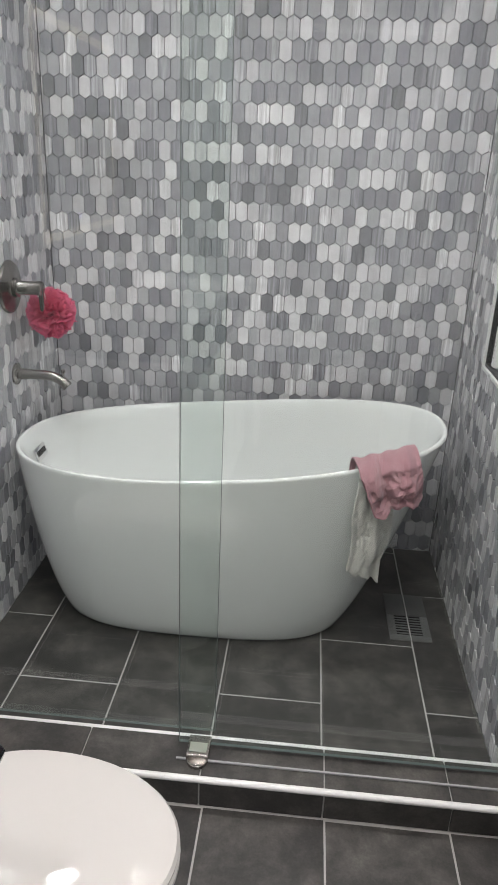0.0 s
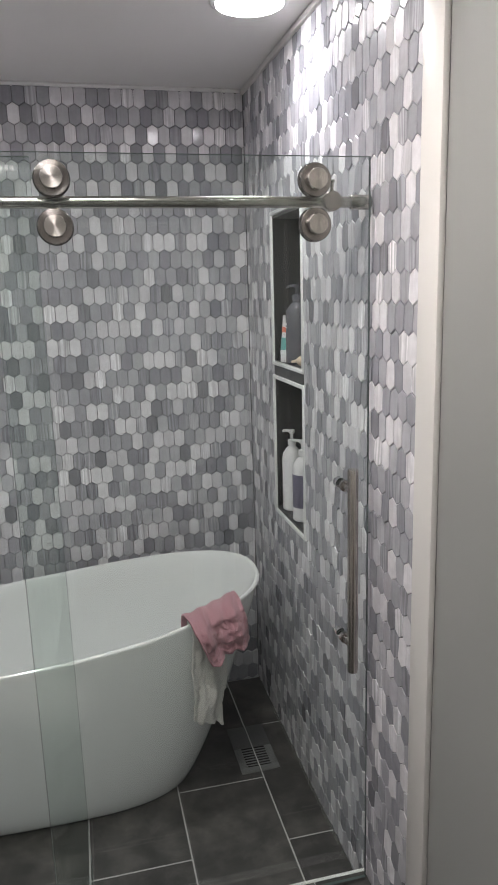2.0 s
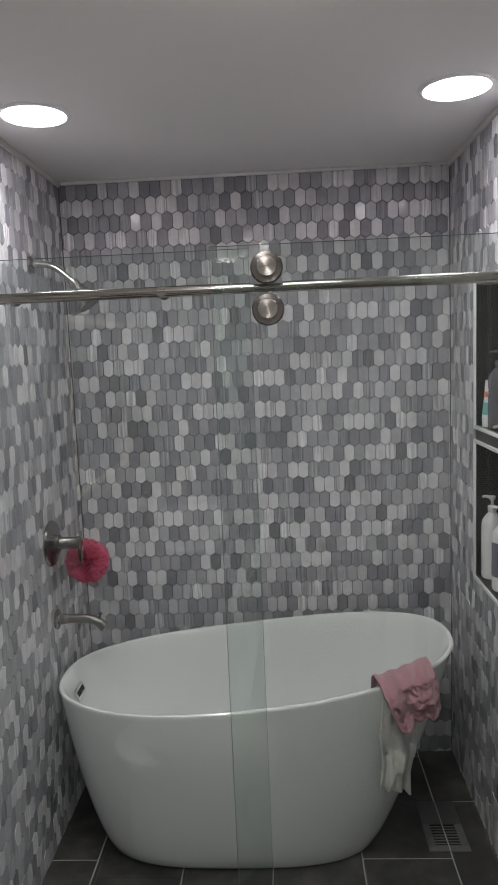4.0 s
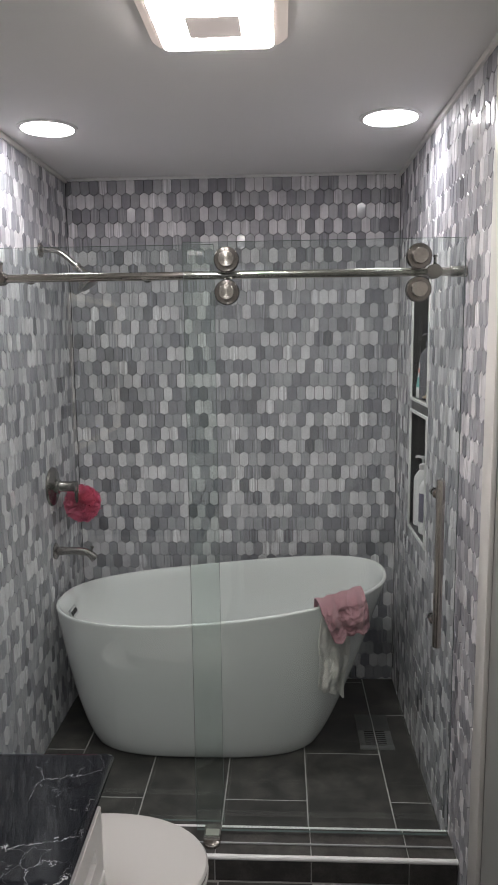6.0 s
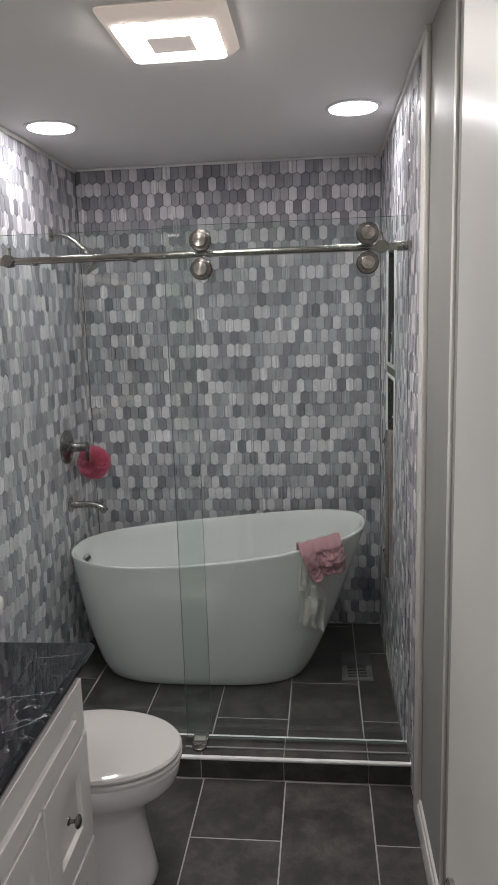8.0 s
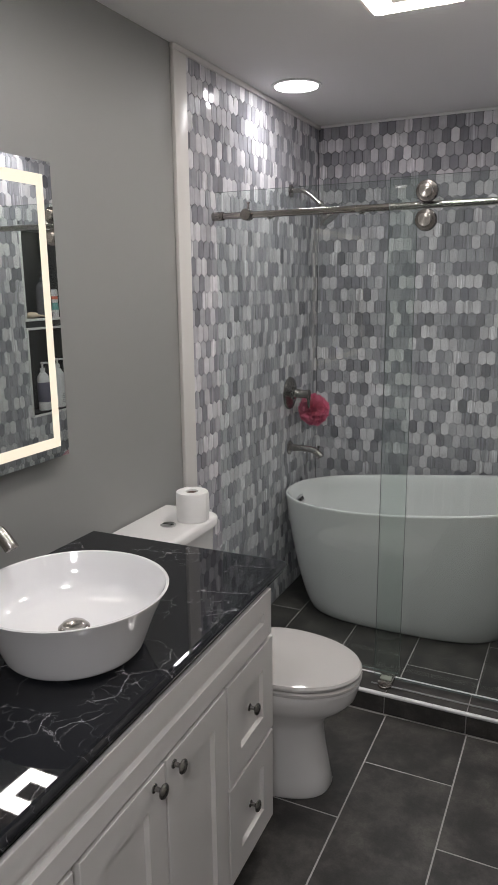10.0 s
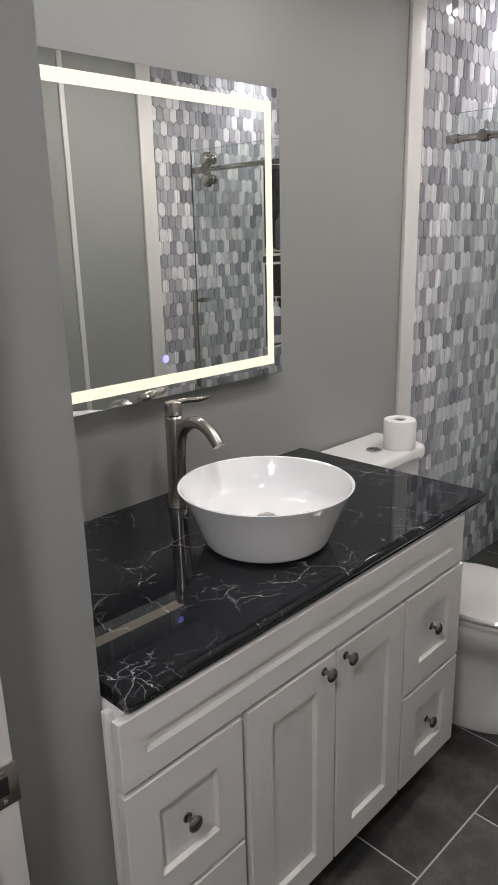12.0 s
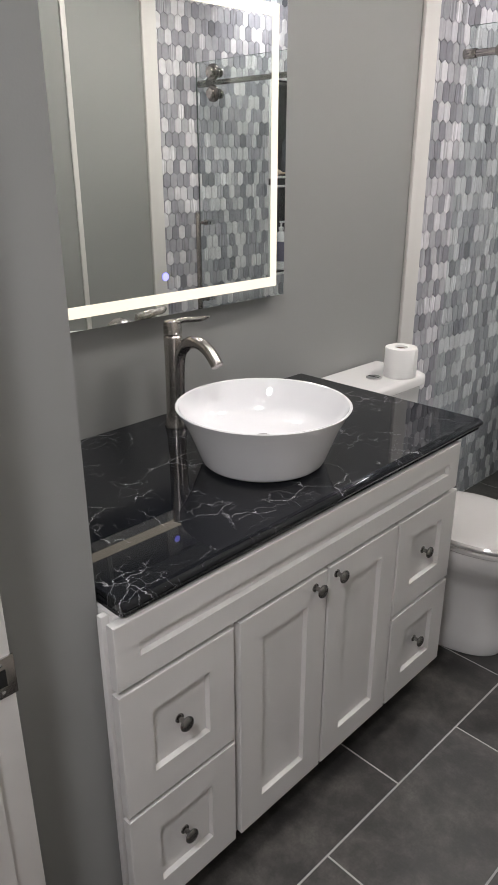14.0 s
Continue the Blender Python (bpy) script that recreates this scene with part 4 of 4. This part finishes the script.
counter = thing("vanity_counter", (-0.6, 0.45, CT), "polished black stone counter with white veins", "counter")
part("slab", loft([top_ring(k, dz) for k, dz in prof[:2]] + [top_ring(-0.002, -0.030)]), STONE, counter, smooth=False)
part("moulded_edge", loft([top_ring(k, dz) for k, dz in prof[1:]], False, False), STONE, counter, "rounded polished edge")
counter.matrix_basis = SKEW @ Matrix.Translation(counter.location)

FX = -0.288
van = thing("vanity_cabinet", (-0.6, 0.41, 0), "white shaker vanity cabinet with doors and drawers", "vanity cabinet")
CB0, CB1, ZB, ZT = -0.177, 0.956, 0.108, 0.8375
part("body", box(XLP + 0.002, FX, CB0, CB1, ZB, ZT, 0.0015), CABINET_PAINT, van)
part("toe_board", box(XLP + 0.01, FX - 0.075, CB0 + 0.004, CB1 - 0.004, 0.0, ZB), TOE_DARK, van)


def shaker(name, y0, y1, z0, z1, rail=0.058, label=""):
    """A frame-and-panel front with a recessed flat panel and a small bevel."""
    x0, x1, rec = FX + 0.001, FX + 0.020, 0.012
    y0, y1, z0, z1 = y0 + 0.0024, y1 - 0.0024, z0 + 0.0026, z1 - 0.0026
    bm = bmesh.new()
    def rect(x, i):
        return [bm.verts.new((x, y0 + i, z0 + i)), bm.verts.new((x, y1 - i, z0 + i)), bm.verts.new((x, y1 - i, z1 - i)), bm.verts.new((x, y0 + i, z1 - i))]
    loops = [rect(x0, 0.0), rect(x1 - 0.0015, 0.0), rect(x1, 0.0015), rect(x1, rail), rect(x1 - rec, rail + 0.0012)]
    for a, b in zip(loops, loops[1:]):
        for k in range(4):
            bm.faces.new((a[k], a[(k + 1) % 4], b[(k + 1) % 4], b[k]))
    bm.faces.new(loops[0][::-1])
    bm.faces.new(loops[-1])
    return part(name, bm, CABINET_PAINT, van, label, smooth=False)


def knob(y, z, parent):
    part("knob", lathe([(0.010, 0.0), (0.0095, 0.002), (0.0055, 0.004), (0.0048, 0.014), (0.009, 0.017), (0.0148, 0.020), (0.0158, 0.023), (0.0140, 0.026), (0.008, 0.0285), (0.002, 0.029)], (FX + 0.020, y, z), 24, TO_X), GUNMETAL, parent, "dark nickel knob")


shaker("false_front", -0.195, 0.944, 0.698, 0.834, 0.050)
for y0, y1, ky in ((-0.196, 0.083, -0.065), (0.666, 0.953, 0.791)):
    for z0, z1, kz in ((0.408, 0.692, 0.564), (0.116, 0.402, 0.276)):
        knob(ky, kz, shaker("drawer_front", y0, y1, z0, z1, 0.068))
knob(0.332, 0.662, shaker("cabinet_door", 0.096, 0.3765, 0.116, 0.692, 0.066))
knob(0.409, 0.664, shaker("cabinet_door", 0.379, 0.661, 0.116, 0.692, 0.066))
part("filler_strip", box(-0.3135, FX - 0.012, -0.193, CB0 - 0.001, ZB, ZT, 0.0015), CABINET_PAINT, van)

van.matrix_basis = SKEW @ Matrix.Translation(van.location)

# vessel basin
BX, BY = -0.510, 0.424
basin = thing("vessel_sink", (BX, BY, CT), "white glazed round vessel basin on the counter", "sink")
h = 0.142
outside = curve_points([(0.136, 0, 0.003), (0.145, 0, 0.009), (0.152, 0, 0.024), (0.165, 0, 0.058), (0.179, 0, 0.092), (0.193, 0, 0.120), (0.2045, 0, h - 0.002)], 24)
inside = curve_points([(0.199, 0, h), (0.188, 0, 0.120), (0.176, 0, 0.096), (0.159, 0, 0.074), (0.132, 0, 0.060), (0.098, 0, 0.053), (0.068, 0, 0.048), (0.035, 0, 0.046), (0.012, 0, 0.0455)], 36)
part("bowl", lathe([(0.124, 0.0005)] + [(p.x, p.z) for p in outside] + [(0.2055, h), (0.2035, h + 0.0015)] + [(p.x, p.z) for p in inside], (BX, BY, CT), 96), CERAMIC_COOL, basin)
part("drain_cap", lathe([(0.033, 0.045), (0.034, 0.049), (0.030, 0.052), (0.026, 0.0525), (0.025, 0.058), (0.017, 0.062), (0.004, 0.063)], (BX, BY, CT), 32), NICKEL, basin, "brushed nickel pop-up drain")

# tall tap
TX, TY = -0.838, 0.424
tap = thing("vessel_faucet", (TX, TY, CT), "tall brushed nickel single-lever faucet", "faucet")
part("column", lathe([(0.031, 0.0005), (0.031, 0.005), (0.0285, 0.012), (0.0255, 0.035), (0.024, 0.09), (0.0235, 0.20), (0.0245, 0.235), (0.0245, 0.246), (0.021, 0.250)], (TX, TY, CT), 32), NICKEL_Z, tap)
part("spout", tube(curve_points([(TX + 0.014, TY, CT + 0.02), (TX + 0.018, TY, CT + 0.12), (TX + 0.024, TY, CT + 0.19), (TX + 0.046, TY, CT + 0.228), (TX + 0.090, TY, CT + 0.246), (TX + 0.132, TY, CT + 0.236), (TX + 0.160, TY, CT + 0.213), (TX + 0.171, TY, CT + 0.200)], 30), [0.015] * 12 + [0.017] * 4 + [0.018] * 7 + [0.0185] * 6 + [0.019, 0.018], 20, flat=0.85), NICKEL_Z, tap)
grip = part("handle_base", lathe([(0.020, 0.252), (0.0235, 0.254), (0.0235, 0.276), (0.021, 0.286), (0.012, 0.289)], (TX, TY, CT), 28), NICKEL_Z, tap)
part("lever", tube(curve_points([(TX, TY + 0.008, CT + 0.282), (TX + 0.008, TY + 0.04, CT + 0.284), (TX + 0.018, TY + 0.07, CT + 0.282), (TX + 0.030, TY + 0.100, CT + 0.286)], 14), [0.012] * 5 + [0.011] * 6 + [0.010, 0.009, 0.007, 0.004], 14, flat=0.45), NICKEL_Z, grip)

# lit mirror
MX, MY0, MY1, MZ0, MZ1 = -0.9, -0.105, 0.907, 1.155, 1.950
mir = thing("led_mirror", (XLP, 0.40, MZ0), "rectangular lit wall mirror with a glowing border", "mirror")
part("back_box", box(XLP, MX - 0.006, MY0 + 0.06, MY1 - 0.06, MZ0 + 0.06, MZ1 - 0.06), TRIM_PAINT, mir)
part("mirror_glass", box(MX - 0.005, MX, MY0, MY1, MZ0, MZ1), MIRROR_FACE, mir, "silvered glass", smooth=False)
part("glass_rim", box(MX - 0.0055, MX - 0.005, MY0 - 0.001, MY1 + 0.001, MZ0 - 0.001, MZ1 + 0.001), GLASS_EDGE, mir, smooth=False)
G, W = 0.034, 0.030
for b in ((MY0 + G, MY1 - G, MZ1 - G - W, MZ1 - G), (MY0 + G, MY1 - G, MZ0 + G - 0.004, MZ0 + G + W - 0.006), (MY0 + G, MY0 + G + W, MZ0 + G + W - 0.006, MZ1 - G - W), (MY1 - G - W + 0.004, MY1 - G, MZ0 + G + W - 0.006, MZ1 - G - W)):
    part("light_strip", box(MX, MX + 0.0008, *b), STRIP_LIGHT, mir, "frosted glowing strip", smooth=False)
part("touch_ring", lathe([(0.0075, 0.0), (0.0105, 0.0), (0.0105, 0.0006), (0.0075, 0.0006)], (MX + 0.0003, 0.457, 1.255), 28, TO_X), TOUCH_BLUE, mir, "blue glowing touch ring")

mir.matrix_basis = Matrix.Translation(mir.location) @ Matrix.Rotation(radians(-0.15), 4, "Z")

# ---- toilet ----
QY = 1.276
toilet = thing("toilet", (-0.5, QY, 0), "white two-piece toilet with its lid closed", "toilet")


def egg(front, back, half, z, n=2.1, seg=56, inset=0.0):
    """A plan oval: x from back to front, widest towards the middle."""
    pts = []
    cx = back + (front - back) * 0.44
    for k in range(seg):
        c, s = oval(2 * math.pi * k / seg, n)
        rx = (front - cx) if c > 0 else (cx - back)
        pts.append(Vector((cx + (rx - inset) * c, QY + (half - inset) * s, z)))
    return pts


part("pedestal", loft([egg(-0.214, -0.66, 0.124, 0.001, 2.4), egg(-0.210, -0.66, 0.128, 0.010, 2.4), egg(-0.220, -0.66, 0.120, 0.06, 2.4), egg(-0.234, -0.66, 0.112, 0.14, 2.4), egg(-0.243, -0.66, 0.107, 0.23, 2.3),
                       egg(-0.215, -0.68, 0.122, 0.275, 2.2), egg(-0.158, -0.69, 0.157, 0.318, 2.15), egg(-0.135, -0.69, 0.174, 0.345, 2.1), egg(-0.128, -0.70, 0.180, 0.37, 2.1), egg(-0.124, -0.70, 0.184, 0.392, 2.1), egg(-0.130, -0.70, 0.180, 0.402, 2.1)]), CERAMIC, toilet)
part("seat", loft([egg(-0.124, -0.60, 0.178, 0.404, 2.1), egg(-0.118, -0.60, 0.184, 0.409, 2.1), egg(-0.118, -0.60, 0.184, 0.418, 2.1), egg(-0.124, -0.60, 0.179, 0.423, 2.1)]), SEAT_PLASTIC, toilet)
part("lid", loft([egg(-0.126, -0.60, 0.176, 0.4245, 2.1), egg(-0.120, -0.60, 0.182, 0.428, 2.1), egg(-0.119, -0.60, 0.183, 0.436, 2.1), egg(-0.124, -0.60, 0.179, 0.443, 2.1), egg(-0.142, -0.585, 0.163, 0.4468, 2.1), egg(-0.175, -0.56, 0.136, 0.4505, 2.1), egg(-0.215, -0.52, 0.102, 0.4535, 2.1), egg(-0.262, -0.475, 0.064, 0.4555, 2.1), egg(-0.315, -0.42, 0.022, 0.4564, 2.1)]), SEAT_PLASTIC, toilet)
TX0, TX1, TW = XLP + 0.012, -0.705, 0.190
def rounded(x0, x1, half, r, z, seg=6):
    """A plan rectangle against the wall with rounded front corners."""
    pts = [Vector((x0, QY - half, z))]
    for cy, a0 in ((QY - half + r, -90), (QY + half - r, 0)):
        pts += [Vector((x1 - r + r * math.cos(radians(a0 + 90 * k / seg)), cy + r * math.sin(radians(a0 + 90 * k / seg)), z)) for k in range(seg + 1)]
    return pts + [Vector((x0, QY + half, z))]


part("tank", loft([rounded(TX0, TX1 - i, TW - i, 0.055, z) for z, i in ((0.400, 0.030), (0.43, 0.018), (0.60, 0.008), (0.797, 0.004))]), CERAMIC, toilet)
part("tank_lid", loft([rounded(TX0, TX1 + 0.012 - i, TW + 0.006 - i, 0.060, z) for z, i in ((0.7975, 0.004), (0.801, 0.0), (0.823, 0.0), (0.830, 0.003), (0.834, 0.010), (0.835, 0.018))]), CERAMIC, toilet)
btn = part("flush_button", lathe([(0.027, 0.0), (0.027, 0.003), (0.024, 0.005), (0.006, 0.0052)], (-0.795, 1.262, 0.8352), 32), CHROME, toilet, "chrome flush button")
part("button_split", box(-0.817, -0.773, 1.2612, 1.2628, 0.8402, 0.8412), HOLE_SHADE, btn)
part("bolt_cap", lathe([(0.012, 0.0), (0.011, 0.008), (0.006, 0.013)], (-0.50, QY - 0.128, 0.001), 16), CERAMIC, toilet)

roll = thing("toilet_paper", (-0.752, 1.352, 0.835), "white toilet paper roll standing on the tank", "toilet paper")
PR, PHH = 0.055, 0.102
part("paper", lathe([(0.020, 0.0005), (PR - 0.002, 0.0005), (PR, 0.003), (PR, PHH - 0.003), (PR - 0.002, PHH), (0.0225, PHH), (0.0215, PHH - 0.004), (0.0205, 0.004)], (-0.752, 1.352, 0.835), 48), PAPER, roll)
part("core", lathe([(0.0205, 0.001), (0.0205, PHH - 0.006), (0.019, PHH - 0.006), (0.019, 0.012)], (-0.752, 1.352, 0.835), 32), plain("brown_card", (0.20, 0.15, 0.11), 0.9, 0.1, 50), roll, "brown card core")
part("loose_sheet", box(-0.698, -0.6965, 1.352, 1.372, 0.838, 0.934, 0.0005, 1), PAPER, roll)

# ---- floor tiles ----
def floor_tile(x0, x1, y0, y1, z):
    g = 0.0025
    part("tile", box(x0 + g, x1 - g, y0 + g, y1 - g, z - 0.009, z, 0.0009, 1), SLATE, floor, smooth=False)


def lay(y_from, y_to, z, starts, joints, length=0.605):
    for k, (a, b) in enumerate(zip(joints, joints[1:])):
        y = starts[k % 2]
        while y > y_from:
            y -= length
        while y < y_to:
            y0, y1 = max(y, y_from), min(y + length, y_to)
            if y1 - y0 > 0.02:
                floor_tile(max(a, XLP), min(b, XRP), y0, y1, z)
            y += length


lay(-0.495, CURB_F, 0.0, (1.157, 1.447), [XLP, -0.753, -0.449, -0.145, 0.156, 0.458, XRP], 0.585)
lay(CURB_B - 0.004, YB, SHOWER_Z, (2.436, 2.134), [XLP, -0.765, -0.46, -0.155, 0.15, 0.455, XRP])
part("shower_bed", box(XL, XR, CURB_B - 0.01, YB, -0.003, SHOWER_Z - 0.0009), GROUT, floor, smooth=False)

# ---- marble mosaic: full pieces share one mesh, cut ones and the far rest are joined ----
HW, ROWP, PT = 0.0422, 0.0635, 0.0125         # width, row pitch, height of the points
HEX = [(0.0, ROWP / 2 + PT / 2), (-HW / 2, ROWP / 2 - PT / 2), (-HW / 2, -ROWP / 2 + PT / 2), (0.0, -ROWP / 2 - PT / 2), (HW / 2, -ROWP / 2 + PT / 2), (HW / 2, ROWP / 2 - PT / 2)]


def shrink(poly, g):
    """Moves every side of a convex, counter-clockwise outline inwards by g."""
    n = len(poly)
    out = []
    for k in range(n):
        p, q, r = Vector(poly[k - 1]), Vector(poly[k]), Vector(poly[(k + 1) % n])
        d1, d2 = (q - p).normalized(), (r - q).normalized()
        n1, n2 = Vector((-d1.y, d1.x)), Vector((-d2.y, d2.x))
        den = 1 + n1.dot(n2)
        out.append(q + (n1 + n2) * (g / max(den, 0.25)))
    return [(v.x, v.y) for v in out]


def clip(poly, axis, limit, keep_less):
    out = []
    for k in range(len(poly)):
        p, q = poly[k - 1], poly[k]
        ip, iq = (p[axis] <= limit) == keep_less, (q[axis] <= limit) == keep_less
        if ip != iq:
            f = (limit - p[axis]) / (q[axis] - p[axis])
            out.append((p[0] + f * (q[0] - p[0]), p[1] + f * (q[1] - p[1])))
        if iq:
            out.append(q)
    return out


def clean(poly):
    out = [p for k, p in enumerate(poly) if math.dist(p, poly[k - 1]) > 0.0015]
    area = sum(out[k - 1][0] * out[k][1] - out[k][0] * out[k - 1][1] for k in range(len(out))) / 2 if len(out) > 2 else 0
    return out if area > 0.00006 else None


def piece(poly, centre, tilt):
    """Vertices (u, v, n) and faces of one chamfered piece."""
    a, b = shrink(poly, 0.0009), shrink(poly, 0.0022)
    verts = []
    for ring, h in ((a, -0.0065), (a, -0.0011), (b, 0.0)):
        for u, v in ring:
            verts.append((u, v, h + tilt[0] * (u - centre[0]) + tilt[1] * (v - centre[1])))
    n = len(poly)
    faces = [tuple(range(2 * n, 3 * n))]
    for r in (0, 1):
        for k in range(n):
            j = (k + 1) % n
            faces.append((r * n + k, r * n + j, (r + 1) * n + j, (r + 1) * n + k))
    return verts, faces


# the seven marbles: (from, to) on the tone scale, how light, and their share
MARBLES = [(0.02, 0.23, 0, 0.27), (0.27, 0.36, 0, 0.13), (0.40, 0.50, 1, 0.13), (0.54, 0.66, 2, 0.16), (0.70, 0.82, 2, 0.14), (0.86, 0.92, 1, 0.12), (0.95, 0.99, 2, 0.05)]


def set_tones(me, tones):
    me.attributes.new("tone", "FLOAT", "FACE").data.foreach_set("value", tones)
    me.materials.append(MARBLE)
    return me


def hex_mesh(kind):
    v, f = piece(HEX, (0, 0), (0, 0))
    me = bpy.data.meshes.new("tile")
    me.from_pydata(v, [], f)
    return set_tones(me, [(MARBLES[kind][0] + MARBLES[kind][1]) / 2] * len(f))


HEX_MESHES = [hex_mesh(k) for k in range(len(MARBLES))]


def pick_marble(rng, beside, above):
    """Like tones seldom stand one above another, and run two or three long along a row."""
    w = []
    for a, b, light, share in MARBLES:
        for other in above:
            share *= 0.42 if other == light else 1.0
        w.append(share * (0.5 if beside[-2:] == [light, light] else 1.0))
    return rng.choices(range(len(MARBLES)), w)[0]


def mosaic(wall, frame_m, u0, u1, shift, near, hole=None):
    """Covers a wall plane; near(u, v) ranks how close a piece lies to the walk."""
    rng = random.Random(len(wall.name) * 7 + 5)
    whole, verts, faces, tones = [], [], [], []
    row, before = 0, {}
    v = -0.0185
    while v - ROWP < ZC:
        u = u0 - HW + shift + (HW / 2 if row % 2 else 0)
        beside, here = [], {}
        while u < u1 + HW:
            col = round((u - u0 - shift) / (HW / 2))
            kind = pick_marble(rng, beside, [before[c] for c in (col - 1, col + 1) if c in before])
            beside.append(MARBLES[kind][2])
            here[col] = MARBLES[kind][2]
            poly = [(u + a, v + b) for a, b in HEX]
            cut = False
            for axis, lim, less in ((0, u1, True), (0, u0, False), (1, ZC - 0.004, True), (1, 0.0, False)):
                q = clip(poly, axis, lim, less)
                cut |= q != poly
                poly = q
                if len(poly) < 3:
                    break
            if hole and len(poly) > 2:
                ha, hb, va, vb = hole
                if not (u + HW / 2 < ha or u - HW / 2 > hb or v + ROWP * 0.6 < va or v - ROWP * 0.6 > vb):
                    cut = True
                    away = [(ha - u, 0, ha, True), (u - hb, 0, hb, False), (va - v, 1, va, True), (v - vb, 1, vb, False)]
                    best = max(away)
                    poly = clip(poly, *best[1:]) if best[0] > -HW / 2 else []
            if len(poly) > 2:
                tilt = (rng.gauss(0, 0.024), rng.gauss(0, 0.024))
                if not cut:
                    whole.append((near(u, v), u, v, tilt, kind))
                else:
                    poly = clean(poly)
                    if poly:
                        pv, pf = piece(poly, (u, v), tilt)
                        faces += [tuple(k + len(verts) for k in f) for f in pf]
                        verts += pv
                        tones += [rng.uniform(*MARBLES[kind][:2])] * len(pf)
            u += HW
        before = here
        v += ROWP
        row += 1
    whole.sort()
    for rank, u, v, tilt, kind in whole[300:]:
        pv, pf = piece([(u + a, v + b) for a, b in HEX], (u, v), tilt)
        faces += [tuple(k + len(verts) for k in f) for f in pf]
        verts += pv
        tones += [rng.uniform(*MARBLES[kind][:2])] * len(pf)
    me = bpy.data.meshes.new("mosaic")
    me.from_pydata([frame_m @ Vector(p) for p in verts], [], faces)
    ob = new("mosaic_pieces", set_tones(me, tones))
    ob.parent = wall
    tagged(ob, "grey and white marble hexagon pieces", kind="stuff")
    for rank, u, v, tilt, kind in whole[:300]:
        t = new("tile", HEX_MESHES[kind])
        t.parent = wall
        t.matrix_basis = frame_m @ Matrix.Translation((u, v, 0)) @ Matrix.Rotation(-tilt[0], 4, "Y") @ Matrix.Rotation(tilt[1], 4, "X")


def plane(origin, u, v):
    u, v = Vector(u), Vector(v)
    n = u.cross(v)
    return Matrix.Translation(origin) @ Matrix((u, v, n)).transposed().to_4x4()


mosaic(wall_back, plane((0, YB, 0), (1, 0, 0), (0, 0, 1)), XL + 0.001, XR - 0.001, 0.0046, lambda u, v: abs(u + 0.1) + abs(v - 1.35))
mosaic(wall_left, plane((XL, 0, 0), (0, 1, 0), (0, 0, 1)), TILE_END + 0.001, YB - 0.001, 0.004, lambda u, v: u + 0.4 * abs(v - 1.3))
mosaic(wall_right, plane((XR, 0, 0), (0, -1, 0), (0, 0, 1)), -YB + 0.001, -TILE_END_R - 0.001, 0.015, lambda u, v: -u + 0.4 * abs(v - 1.2), (-NY1 - FW, -NY0 + FW, NZ0 - FW, NZ1 + FW))
